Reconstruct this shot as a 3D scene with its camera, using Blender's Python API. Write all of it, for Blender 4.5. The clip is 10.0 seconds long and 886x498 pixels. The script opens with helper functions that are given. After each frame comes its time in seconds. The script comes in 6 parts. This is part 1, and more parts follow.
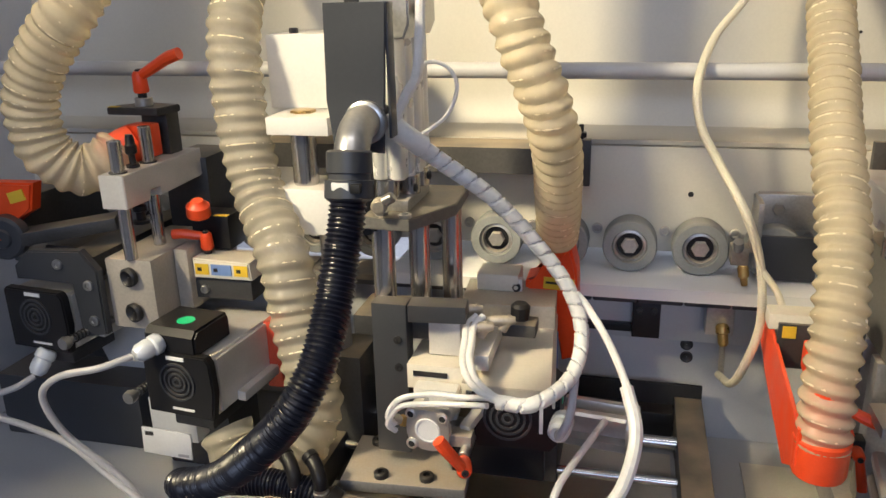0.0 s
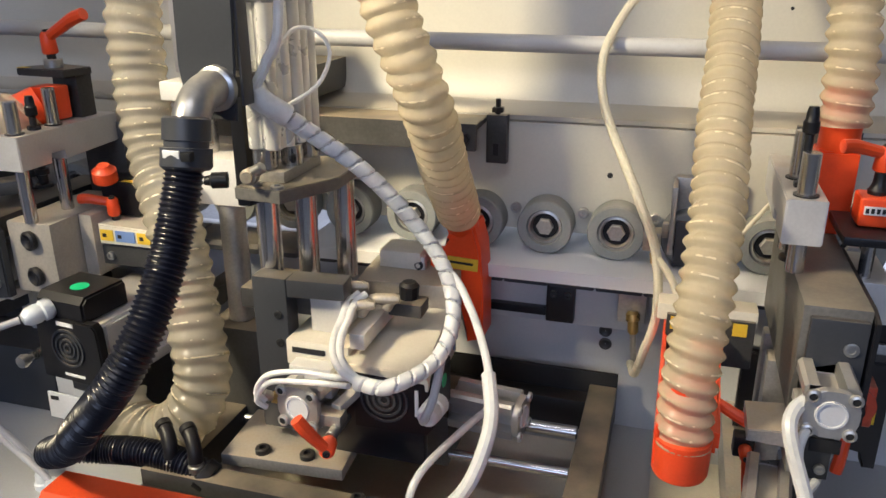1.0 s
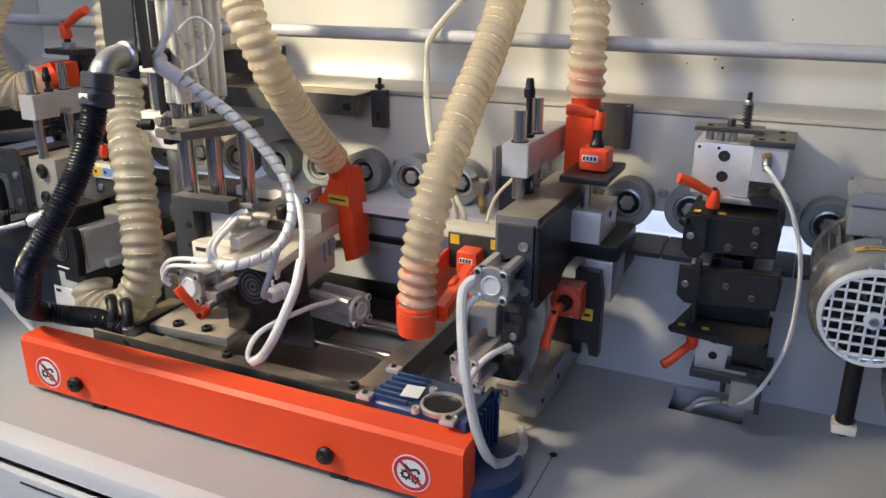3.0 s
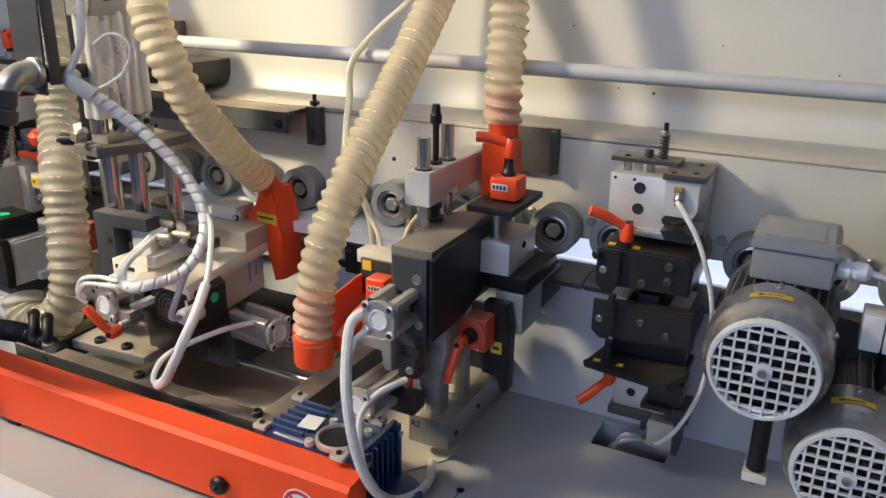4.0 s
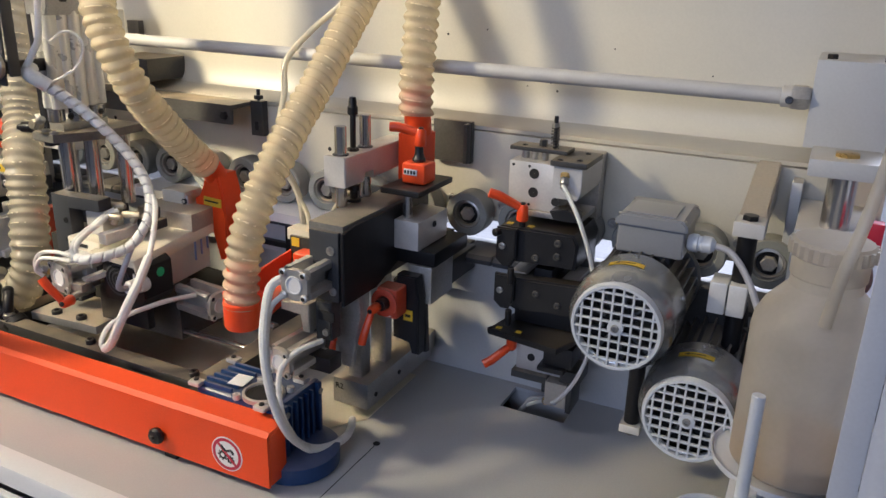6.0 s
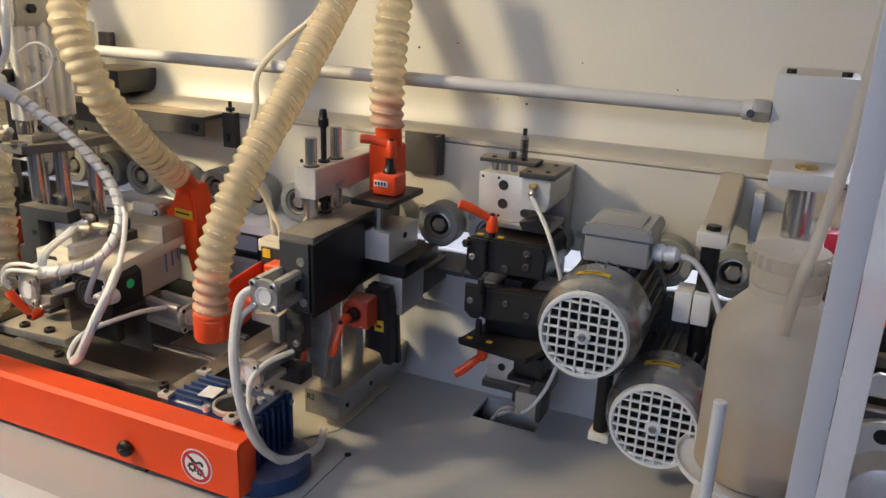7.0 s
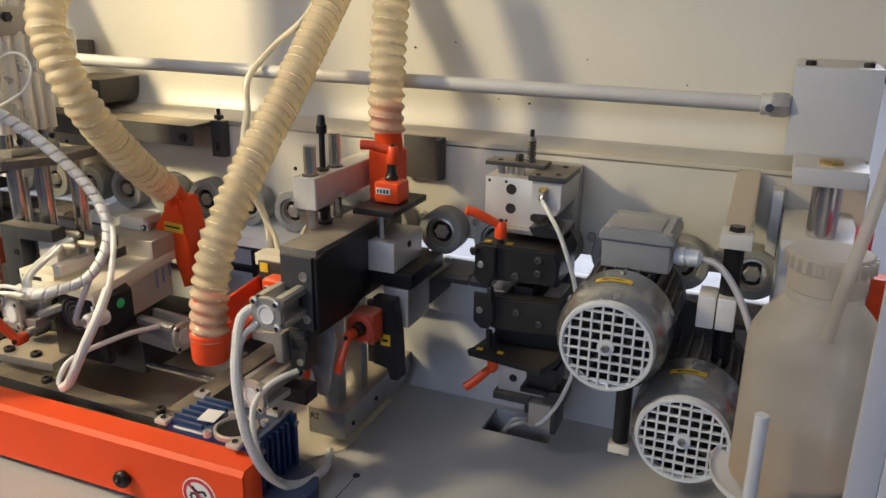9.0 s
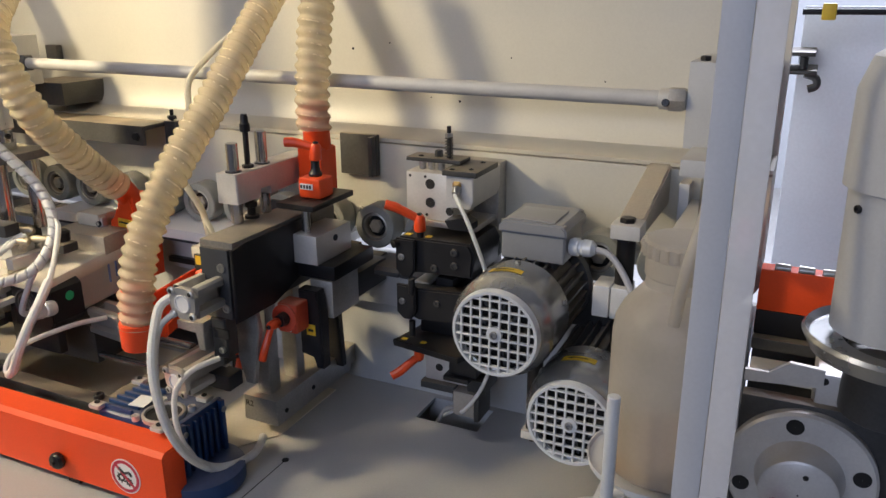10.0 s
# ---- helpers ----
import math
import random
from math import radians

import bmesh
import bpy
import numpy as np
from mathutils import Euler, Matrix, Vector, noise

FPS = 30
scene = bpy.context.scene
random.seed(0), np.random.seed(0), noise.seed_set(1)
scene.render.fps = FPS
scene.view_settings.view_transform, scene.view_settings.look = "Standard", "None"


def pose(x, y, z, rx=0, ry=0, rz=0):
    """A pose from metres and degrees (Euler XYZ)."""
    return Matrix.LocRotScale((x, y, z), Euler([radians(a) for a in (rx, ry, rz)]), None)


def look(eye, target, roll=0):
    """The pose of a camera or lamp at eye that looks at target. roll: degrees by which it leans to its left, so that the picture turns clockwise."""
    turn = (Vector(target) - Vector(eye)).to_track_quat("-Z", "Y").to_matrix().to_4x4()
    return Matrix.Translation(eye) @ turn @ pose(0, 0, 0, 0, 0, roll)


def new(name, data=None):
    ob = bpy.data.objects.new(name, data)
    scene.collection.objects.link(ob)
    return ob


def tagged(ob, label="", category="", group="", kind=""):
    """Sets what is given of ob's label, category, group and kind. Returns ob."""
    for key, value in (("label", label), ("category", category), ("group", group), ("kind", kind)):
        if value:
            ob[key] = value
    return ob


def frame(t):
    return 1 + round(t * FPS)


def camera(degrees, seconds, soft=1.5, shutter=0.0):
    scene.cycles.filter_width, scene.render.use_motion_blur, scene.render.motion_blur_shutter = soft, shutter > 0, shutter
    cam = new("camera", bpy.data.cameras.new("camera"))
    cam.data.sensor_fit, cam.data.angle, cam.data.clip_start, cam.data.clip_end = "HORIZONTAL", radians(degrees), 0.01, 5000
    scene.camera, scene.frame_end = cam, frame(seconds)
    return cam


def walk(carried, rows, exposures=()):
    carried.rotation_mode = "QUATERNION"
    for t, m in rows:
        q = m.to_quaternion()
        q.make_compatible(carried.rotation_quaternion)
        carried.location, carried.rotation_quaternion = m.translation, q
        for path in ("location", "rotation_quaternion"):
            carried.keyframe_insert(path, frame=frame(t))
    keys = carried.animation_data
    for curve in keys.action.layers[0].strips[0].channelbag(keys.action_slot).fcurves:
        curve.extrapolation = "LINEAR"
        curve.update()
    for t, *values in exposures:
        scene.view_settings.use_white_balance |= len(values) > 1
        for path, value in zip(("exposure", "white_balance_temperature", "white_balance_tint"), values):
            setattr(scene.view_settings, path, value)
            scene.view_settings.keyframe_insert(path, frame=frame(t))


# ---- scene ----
cam = camera(59.2, 10.0)
PATH = [
    (0, (0.134, 0.103, 1.324), (-0.332, 1.941, 0.69), -1.4),
    (0.5, (0.218, 0.161, 1.316), (-0.262, 1.989, 0.662), -1.0),
    (1, (0.287, 0.174, 1.314), (-0.253, 1.97, 0.62), -0.2),
    (1.5, (0.407, 0.155, 1.306), (-0.226, 1.914, 0.595), 0.6),
    (2, (0.557, 0.071, 1.318), (-0.16, 1.799, 0.608), 0.7),
    (2.5, (0.666, -0.008, 1.312), (-0.106, 1.701, 0.618), 0.3),
    (2.7, (0.704, -0.021, 1.311), (-0.083, 1.686, 0.628), 0.1),
    (3.8, (0.821, 0.091, 1.339), (-0.019, 1.781, 0.678), 0.6),
    (4, (0.863, 0.1, 1.342), (0.007, 1.778, 0.671), 0.8),
    (4.5, (0.981, 0.106, 1.339), (0.103, 1.767, 0.653), 1.0),
    (5, (1.018, 0.083, 1.342), (0.142, 1.742, 0.65), 1.1),
    (5.5, (1.01, 0.041, 1.35), (0.153, 1.714, 0.667), 1.3),
    (7, (1.027, 0.026, 1.353), (0.247, 1.756, 0.721), 2.0),
    (7.5, (0.991, 0.047, 1.352), (0.219, 1.781, 0.723), 1.9),
    (8, (0.941, 0.07, 1.344), (0.18, 1.807, 0.711), 1.7),
    (8.5, (0.942, 0.063, 1.347), (0.196, 1.806, 0.713), 1.4),
    (9, (0.974, 0.058, 1.349), (0.236, 1.806, 0.717), 0.7),
    (9.5, (1.012, 0.052, 1.35), (0.255, 1.794, 0.723), 0.1),
    (10, (1.135, 0.085, 1.351), (0.326, 1.802, 0.721), -0.2),
]
walk(cam, [(t, look(eye, target, roll)) for t, eye, target, roll in PATH],
     [(0, 0.03, 5850, 17), (2.5, 0.15, 5350, 20), (5, 0.2, 5650, 19), (7, 0.1, 6000, 18), (7.6, 0.08, 6250, 15), (8.5, 0.08, 6200, 15), (9.5, 0.07, 6050, 17), (10, 0.08, 6050, 18)])

# ---- world and lights ----
world = bpy.data.worlds.new("world")
scene.world = world
world.use_nodes = True
wn = world.node_tree
sky = wn.nodes.new("ShaderNodeTexSky")
sky.sky_type, sky.sun_disc = "NISHITA", False
sky.sun_elevation, sky.sun_rotation = radians(40), radians(200)
wn.links.new(sky.outputs[0], wn.nodes["Background"].inputs[0])
wn.nodes["Background"].inputs[1].default_value = 0.1
scene.view_settings.exposure = 0.0


def unseen_lamp(x, y, z, sx, sy, watts, colour, aim, spread=180):
    d = bpy.data.lights.new("unseen_lamp", "AREA")
    d.shape, d.size, d.size_y, d.energy, d.color = "RECTANGLE", sx, sy, watts, colour
    d.spread = radians(spread)
    ob = new("unseen_lamp", d)
    ob.matrix_world = look((x, y, z), aim)
    return ob


# Warm key out of view, placed from the slant of the hose shadows.
unseen_lamp(-1.15, -0.20, 2.36, 0.26, 0.26, 11.2, (1.0, 0.83, 0.47), (-0.14, 1.15, 1.12), 67)
# Overhead strip added as soft fill on the tops of covers.
unseen_lamp(0.0, 0.10, 2.6, 1.0, 0.12, 6, (1.0, 0.95, 0.85), (0.0, 1.1, 0.9))
# Broad cool fill added in front of the machine, not a real fixture.
unseen_lamp(0.5, -3.2, 2.3, 2.6, 1.0, 37, (0.72, 0.82, 1.0), (0.4, 1.0, 0.85))
# Added behind the machine to brighten roller gaps and the next compartment.
unseen_lamp(0.9, 3.6, 3.2, 2.5, 0.6, 290, (0.86, 0.92, 1.0), (0.9, 3.6, 0.0))

# ---- materials ----


def mat(name, col, rough=0.5, metal=0.0, var=0.12, scale=14.0, bump=0.05, fine=220.0, dust=0.0, coat=0.0, grain=(1, 1, 1), spec=0.5):
    m = bpy.data.materials.new(name)
    m.use_nodes = True
    nt = m.node_tree
    N, L = nt.nodes, nt.links
    b = N["Principled BSDF"]
    b.inputs["Metallic"].default_value = metal
    b.inputs["Coat Weight"].default_value = coat
    b.inputs["Specular IOR Level"].default_value = spec
    tc = N.new("ShaderNodeTexCoord")
    info = N.new("ShaderNodeObjectInfo")
    off = N.new("ShaderNodeVectorMath")
    off.operation = "MULTIPLY_ADD"
    off.inputs[1].default_value = grain
    L.new(tc.outputs["Object"], off.inputs[0])
    L.new(info.outputs["Random"], off.inputs[2])
    big = N.new("ShaderNodeTexNoise")
    big.inputs["Scale"].default_value, big.inputs["Detail"].default_value = scale, 5
    L.new(off.outputs[0], big.inputs["Vector"])
    sm = N.new("ShaderNodeTexNoise")
    sm.inputs["Scale"].default_value, sm.inputs["Detail"].default_value = fine, 3
    L.new(off.outputs[0], sm.inputs["Vector"])
    r1 = N.new("ShaderNodeMapRange")
    r1.inputs[1].default_value, r1.inputs[2].default_value = 0.3, 0.7
    r1.inputs[3].default_value, r1.inputs[4].default_value = 1 - var, 1 + var * 0.6
    L.new(big.outputs[0], r1.inputs[0])
    r2 = N.new("ShaderNodeMapRange")
    r2.inputs[1].default_value, r2.inputs[2].default_value = 0.3, 0.7
    r2.inputs[3].default_value, r2.inputs[4].default_value = 1 - var * 0.5, 1 + var * 0.4
    L.new(sm.outputs[0], r2.inputs[0])
    mul = N.new("ShaderNodeMath")
    mul.operation = "MULTIPLY"
    L.new(r1.outputs[0], mul.inputs[0])
    L.new(r2.outputs[0], mul.inputs[1])
    cm = N.new("ShaderNodeVectorMath")
    cm.operation = "SCALE"
    cm.inputs[0].default_value = col[:3]
    L.new(mul.outputs[0], cm.inputs["Scale"])
    last = cm.outputs[0]
    if dust > 0:
        # wood dust that has settled on what faces up
        geo = N.new("ShaderNodeNewGeometry")
        sep = N.new("ShaderNodeSeparateXYZ")
        L.new(geo.outputs["Normal"], sep.inputs[0])
        up = N.new("ShaderNodeMapRange")
        up.inputs[1].default_value, up.inputs[2].default_value = 0.35, 0.95
        L.new(sep.outputs["Z"], up.inputs[0])
        patch = N.new("ShaderNodeMapRange")
        patch.inputs[1].default_value, patch.inputs[2].default_value = 0.35, 0.65
        patch.inputs[3].default_value, patch.inputs[4].default_value = 0.35 * dust, dust
        L.new(big.outputs[0], patch.inputs[0])
        k = N.new("ShaderNodeMath")
        k.operation = "MULTIPLY"
        L.new(up.outputs[0], k.inputs[0])
        L.new(patch.outputs[0], k.inputs[1])
        mx = N.new("ShaderNodeMix")
        mx.data_type = "RGBA"
        L.new(k.outputs[0], mx.inputs["Factor"])
        L.new(last, mx.inputs["A"])
        mx.inputs["B"].default_value = (0.43, 0.34, 0.22, 1)
        last = mx.outputs["Result"]
        met = N.new("ShaderNodeMath")
        met.operation = "MULTIPLY_ADD"
        L.new(k.outputs[0], met.inputs[0])
        met.inputs[1].default_value, met.inputs[2].default_value = -metal, metal
        L.new(met.outputs[0], b.inputs["Metallic"])
    L.new(last, b.inputs["Base Color"])
    rr = N.new("ShaderNodeMapRange")
    rr.inputs[1].default_value, rr.inputs[2].default_value = 0.3, 0.7
    rr.inputs[3].default_value, rr.inputs[4].default_value = max(0.04, rough * 0.8), min(1, rough * 1.2)
    L.new(big.outputs[0], rr.inputs[0])
    L.new(rr.outputs[0], b.inputs["Roughness"])
    bp = N.new("ShaderNodeBump")
    bp.inputs["Strength"].default_value, bp.inputs["Distance"].default_value = bump, 0.002
    L.new(sm.outputs[0], bp.inputs["Height"])
    L.new(bp.outputs[0], b.inputs["Normal"])
    return m


def clear_mat(name, col, rough, see, dust=0.0, trans=0.25):
    """A milky plastic that lets part of what lies behind show through."""
    m = mat(name, col, rough, 0, 0.1, 20, 0.04, 180, dust)
    nt = m.node_tree
    b, out = nt.nodes["Principled BSDF"], nt.nodes["Material Output"]
    tl = nt.nodes.new("ShaderNodeBsdfTranslucent")
    tl.inputs[0].default_value = (*col[:3], 1)
    m1 = nt.nodes.new("ShaderNodeMixShader")
    m1.inputs[0].default_value = trans
    nt.links.new(b.outputs[0], m1.inputs[1])
    nt.links.new(tl.outputs[0], m1.inputs[2])
    tp = nt.nodes.new("ShaderNodeBsdfTransparent")
    tp.inputs[0].default_value = (1.0, 0.96, 0.88, 1)
    m2 = nt.nodes.new("ShaderNodeMixShader")
    m2.inputs[0].default_value = see
    nt.links.new(m1.outputs[0], m2.inputs[1])
    nt.links.new(tp.outputs[0], m2.inputs[2])
    nt.links.new(m2.outputs[0], out.inputs[0])
    return m


M_WALL = mat("cream_painted_sheet", (0.60, 0.575, 0.495), 0.42, 0, 0.05, 5, 0.03, 300, 0.55)
M_BEAM = mat("grey_painted_beam", (0.52, 0.53, 0.54), 0.45, 0, 0.06, 8, 0.04, 300, 0.5)
M_BASE = mat("grey_base_paint", (0.43, 0.45, 0.48), 0.4, 0, 0.08, 6, 0.05, 350, 0.25)
M_LIGHT = mat("light_grey_paint", (0.66, 0.67, 0.70), 0.4, 0, 0.05, 8, 0.03, 300, 0.2)
M_WHITE = mat("white_painted_steel", (0.60, 0.59, 0.565), 0.42, 0, 0.06, 12, 0.03, 300, 0.45)
M_ORANGE = mat("orange_paint", (0.84, 0.080, 0.012), 0.42, 0, 0.07, 9, 0.03, 320, 0.06, spec=0.32)
M_ORPL = mat("orange_plastic", (0.87, 0.082, 0.013), 0.35, 0, 0.06, 30, 0.04, 400, 0.1)
M_RED = mat("dusty_red_plastic", (0.55, 0.07, 0.03), 0.5, 0, 0.15, 25, 0.05, 300, 0.5)
M_BLACK = mat("black_plastic", (0.009, 0.009, 0.011), 0.42, 0, 0.2, 20, 0.05, 300, 0.03, spec=0.35)
M_BLK2 = mat("black_oxide_steel", (0.011, 0.011, 0.013), 0.40, 0.0, 0.25, 20, 0.06, 260, 0.07)
M_CONDUIT = mat("black_polyamide_conduit", (0.005, 0.006, 0.013), 0.33, 0, 0.15, 20, 0.02, 300)
M_CYL = mat("extruded_aluminium", (0.60, 0.59, 0.57), 0.34, 0.75, 0.1, 25, 0.04, 300, 0.5)
M_DARK = mat("dark_grey_steel", (0.055, 0.055, 0.055), 0.45, 0.2, 0.25, 15, 0.06, 260, 0.5)
M_PLATE = mat("dark_grey_painted_plate", (0.040, 0.043, 0.050), 0.42, 0, 0.1, 10, 0.04, 300, 0.2)
M_DUSTY = mat("dusty_bracket_steel", (0.075, 0.072, 0.068), 0.5, 0.1, 0.25, 15, 0.06, 260, 0.95)
M_STEEL = mat("machined_steel", (0.50, 0.49, 0.47), 0.38, 0.75, 0.2, 20, 0.06, 300, 0.8)
M_BODY = mat("dusty_dark_casting", (0.15, 0.145, 0.135), 0.5, 0.2, 0.25, 18, 0.08, 240, 0.45)
M_BEIGE = mat("beige_worn_block", (0.46, 0.42, 0.36), 0.45, 0.2, 0.15, 16, 0.06, 260, 0.5)
M_TARN = mat("tarnished_fitting", (0.46, 0.41, 0.33), 0.42, 0.6, 0.2, 40, 0.05, 300, 0.5)
# Raised bluish white puts the missing light into the sheet's colour.
M_NEXT = mat("brightened_white_sheet", (0.80, 0.83, 0.90), 0.45, 0, 0.06, 6, 0.03, 200)
M_CHROME = mat("polished_steel_rod", (0.60, 0.59, 0.58), 0.20, 0.95, 0.04, 30, 0.0, 200)
M_ALU = mat("milled_aluminium", (0.68, 0.67, 0.66), 0.42, 0.45, 0.08, 25, 0.05, 320, 0.55)
M_ANOD = mat("anodised_aluminium", (0.80, 0.80, 0.79), 0.36, 0.3, 0.06, 25, 0.03, 300, 0.35)
M_NICKEL = mat("galvanised_steel", (0.42, 0.42, 0.41), 0.34, 0.9, 0.15, 30, 0.05, 200, 0.3)
M_BRASS = mat("brass", (0.55, 0.38, 0.14), 0.32, 0.9, 0.15, 40, 0.03, 300, 0.2)
M_RUBBER = mat("grey_rubber_tyre", (0.26, 0.27, 0.26), 0.7, 0, 0.12, 30, 0.1, 300, 0.25)
M_PAD = mat("dark_rubber_pad", (0.06, 0.062, 0.068), 0.65, 0, 0.15, 25, 0.1, 300, 0.3)
M_HOSE = clear_mat("clear_pvc_hose", (0.82, 0.73, 0.52), 0.24, 0.34, 0.0, 0.35)
M_RAIL = mat("light_grey_rail_paint", (0.50, 0.50, 0.50), 0.5, 0, 0.06, 25, 0.03, 300, 0.2)
M_PROFILE = mat("bright_aluminium_profile", (0.80, 0.79, 0.76), 0.30, 0.45, 0.04, 25, 0.0, 300, 0.2)
M_JBOX = mat("grey_terminal_box_paint", (0.27, 0.28, 0.30), 0.42, 0.1, 0.05, 8, 0.02, 300, 0.15)
M_WIRE = clear_mat("hose_helix", (0.86, 0.78, 0.58), 0.25, 0.0, 0.0, 0.3)
M_BOARD = mat("white_laminate", (0.80, 0.79, 0.77), 0.35, 0, 0.03, 6, 0.02, 300)
M_HOSEG = clear_mat("dusty_pvc_hose", (0.54, 0.505, 0.42), 0.25, 0.42, 0.0, 0.35)
M_TUBE = clear_mat("white_nylon_tube", (0.88, 0.87, 0.85), 0.3, 0.03, 0.0, 0.2)
M_ACRYL = clear_mat("milky_acrylic", (0.84, 0.85, 0.88), 0.35, 0.35, 0.0, 0.4)
M_CTUBE = clear_mat("cream_nylon_tube", (0.80, 0.75, 0.60), 0.3, 0.08, 0.0, 0.25)
M_GTUBE = mat("grey_cable_sheath", (0.42, 0.42, 0.45), 0.4, 0, 0.08, 30, 0.03, 300, 0.15)
M_BLUE = mat("blue_cast_paint", (0.013, 0.05, 0.16), 0.38, 0, 0.15, 15, 0.1, 200, 0.2)
M_GREY = mat("silver_grey_paint", (0.40, 0.405, 0.40), 0.25, 0.8, 0.06, 8, 0.008, 300, 0.12)
M_GREYD = mat("dark_motor_casting", (0.10, 0.105, 0.11), 0.5, 0.2, 0.15, 18, 0.1, 220, 0.3)
M_GUARD = mat("white_fan_guard", (0.70, 0.73, 0.77), 0.36, 0.15, 0.05, 20, 0.03, 300, 0.1)
# Near-black for painted shade in recesses, also for holes, joints and specks.
M_VOID = mat("shade_and_mark_black", (0.012, 0.012, 0.013), 0.7, 0, 0.2, 20, 0.03)
M_YEL = mat("yellow_sticker", (0.75, 0.50, 0.03), 0.45, 0, 0.08, 40, 0.02)
M_INK = mat("black_ink", (0.015, 0.015, 0.015), 0.5, 0, 0.1, 40, 0.02)
M_PAPER = mat("white_sticker", (0.78, 0.78, 0.78), 0.5, 0, 0.05, 40, 0.02)
M_SIGNRED = mat("sign_red", (0.50, 0.02, 0.05), 0.45, 0, 0.05, 40, 0.02)
M_GREEN = mat("green_sticker", (0.02, 0.55, 0.22), 0.4, 0, 0.05, 40, 0.02)
M_BLUEST = mat("blue_sticker", (0.18, 0.28, 0.55), 0.45, 0, 0.05, 40, 0.02)
M_BOTTLE = clear_mat("milky_polythene", (0.68, 0.64, 0.57), 0.36, 0.28, 0.0, 0.5)
M_OIL = mat("amber_liquid", (0.55, 0.34, 0.10), 0.2, 0, 0.05, 10, 0.0)
M_CAST = mat("cream_cast_cover", (0.70, 0.66, 0.56), 0.45, 0, 0.08, 10, 0.05, 260, 0.5)
M_FLOOR = mat("workshop_concrete", (0.32, 0.31, 0.30), 0.7, 0, 0.2, 2, 0.2, 60)
M_ROOM = mat("workshop_wall_paint", (0.42, 0.43, 0.45), 0.8, 0, 0.06, 1.5, 0.1, 40)

# ---- mesh helpers ----


def thing(name, at, label, category, group="", kind=""):
    ob = new(name)
    ob.empty_display_size = 0.02
    ob.location = at
    return tagged(ob, label, category, group, kind)


def part(name, bm, material, parent, label="", smooth=True):
    """Links a bmesh in world metres as one mesh under its parent."""
    me = bpy.data.meshes.new(name)
    bmesh.ops.recalc_face_normals(bm, faces=bm.faces[:])
    off = Vector((0, 0, 0))
    p = parent
    while p is not None:
        off += p.location
        p = p.parent
    bmesh.ops.translate(bm, vec=-off, verts=bm.verts[:])
    for f in bm.faces:
        f.smooth = smooth
    if smooth:
        for e in bm.edges:
            if len(e.link_faces) == 2 and e.calc_face_angle(0) > 0.6:
                e.smooth = False
    bm.to_mesh(me)
    bm.free()
    for one in (material if isinstance(material, (list, tuple)) else [material]):
        me.materials.append(one)
    ob = new(name, me)
    ob.parent = parent
    if label:
        ob["label"] = label
    return ob


def whole(name, bm, material, label, category, kind="", smooth=True):
    return tagged(part(name, bm, material, None, "", smooth), label, category, "", kind)


def box(a, b, bev=0.0015, bm=None, rot=None, pivot=None, seg=2):
    """A box from corner a to corner b with rounded edges, turned by rot (degrees) about pivot."""
    bm = bm or bmesh.new()
    lo = [min(p, q) for p, q in zip(a, b)]
    hi = [max(p, q) for p, q in zip(a, b)]
    g = bmesh.ops.create_cube(bm, size=1.0)["verts"]
    for v in g:
        v.co = Vector([lo[i] + (v.co[i] + 0.5) * (hi[i] - lo[i]) for i in range(3)])
    bev = min(bev, 0.45 * min(h - l for l, h in zip(lo, hi)))
    if bev > 0:
        es = list({e for v in g for e in v.link_edges})
        r = bmesh.ops.bevel(bm, geom=es, offset=bev, segments=seg, affect="EDGES", profile=0.6)
        g = list({v for f in r["faces"] for v in f.verts} | {v for v in g if v.is_valid})
    if rot:
        c = Vector(pivot) if pivot else Vector([(l + h) / 2 for l, h in zip(lo, hi)])
        bmesh.ops.rotate(bm, cent=c, matrix=Euler([radians(x) for x in rot]).to_matrix(), verts=g)
    return bm


def frame_of(d):
    d = Vector(d).normalized()
    a = Vector((0, 0, 1)) if abs(d.z) < 0.9 else Vector((1, 0, 0))
    u = d.cross(a).normalized()
    return d, u, d.cross(u).normalized()


def lathe(p, d, prof, seg=28, bm=None, cap=True, arc=0.0):
    """Turns the profile [(distance along d, radius), ...] about the line from p along d."""
    bm = bm or bmesh.new()
    d, u, w = frame_of(d)
    p = Vector(p)
    rings = []
    for s, r in prof:
        rings.append([bm.verts.new(p + d * s + (u * math.cos(arc + 2 * math.pi * k / seg) + w * math.sin(arc + 2 * math.pi * k / seg)) * max(r, 1e-5)) for k in range(seg)])
    for q, r in zip(rings, rings[1:]):
        for k in range(seg):
            bm.faces.new((q[k], q[(k + 1) % seg], r[(k + 1) % seg], r[k]))
    if cap:
        bm.faces.new(rings[0])
        bm.faces.new(rings[-1][::-1])
    return bm


def cyl(p, q, r, seg=24, bev=0.0008, bm=None, r2=None):
    p, q = Vector(p), Vector(q)
    l = (q - p).length
    r2 = r if r2 is None else r2
    b = min(bev, l * 0.3, r * 0.5)
    return lathe(p, q - p, [(0, r - b), (b, r), (l - b, r2), (l, r2 - b)], seg, bm)


def bolt(p, d, r=0.005, h=0.005, bm=None, socket=True):
    """A round cap screw with a hexagon socket."""
    bm = bm or bmesh.new()
    prof = [(0, r), (h * 0.85, r), (h, r * 0.86)]
    if socket:
        prof += [(h, r * 0.5), (h * 0.45, r * 0.46), (h * 0.45, 1e-5)]
    return lathe(p, d, prof, 12, bm, cap=False)


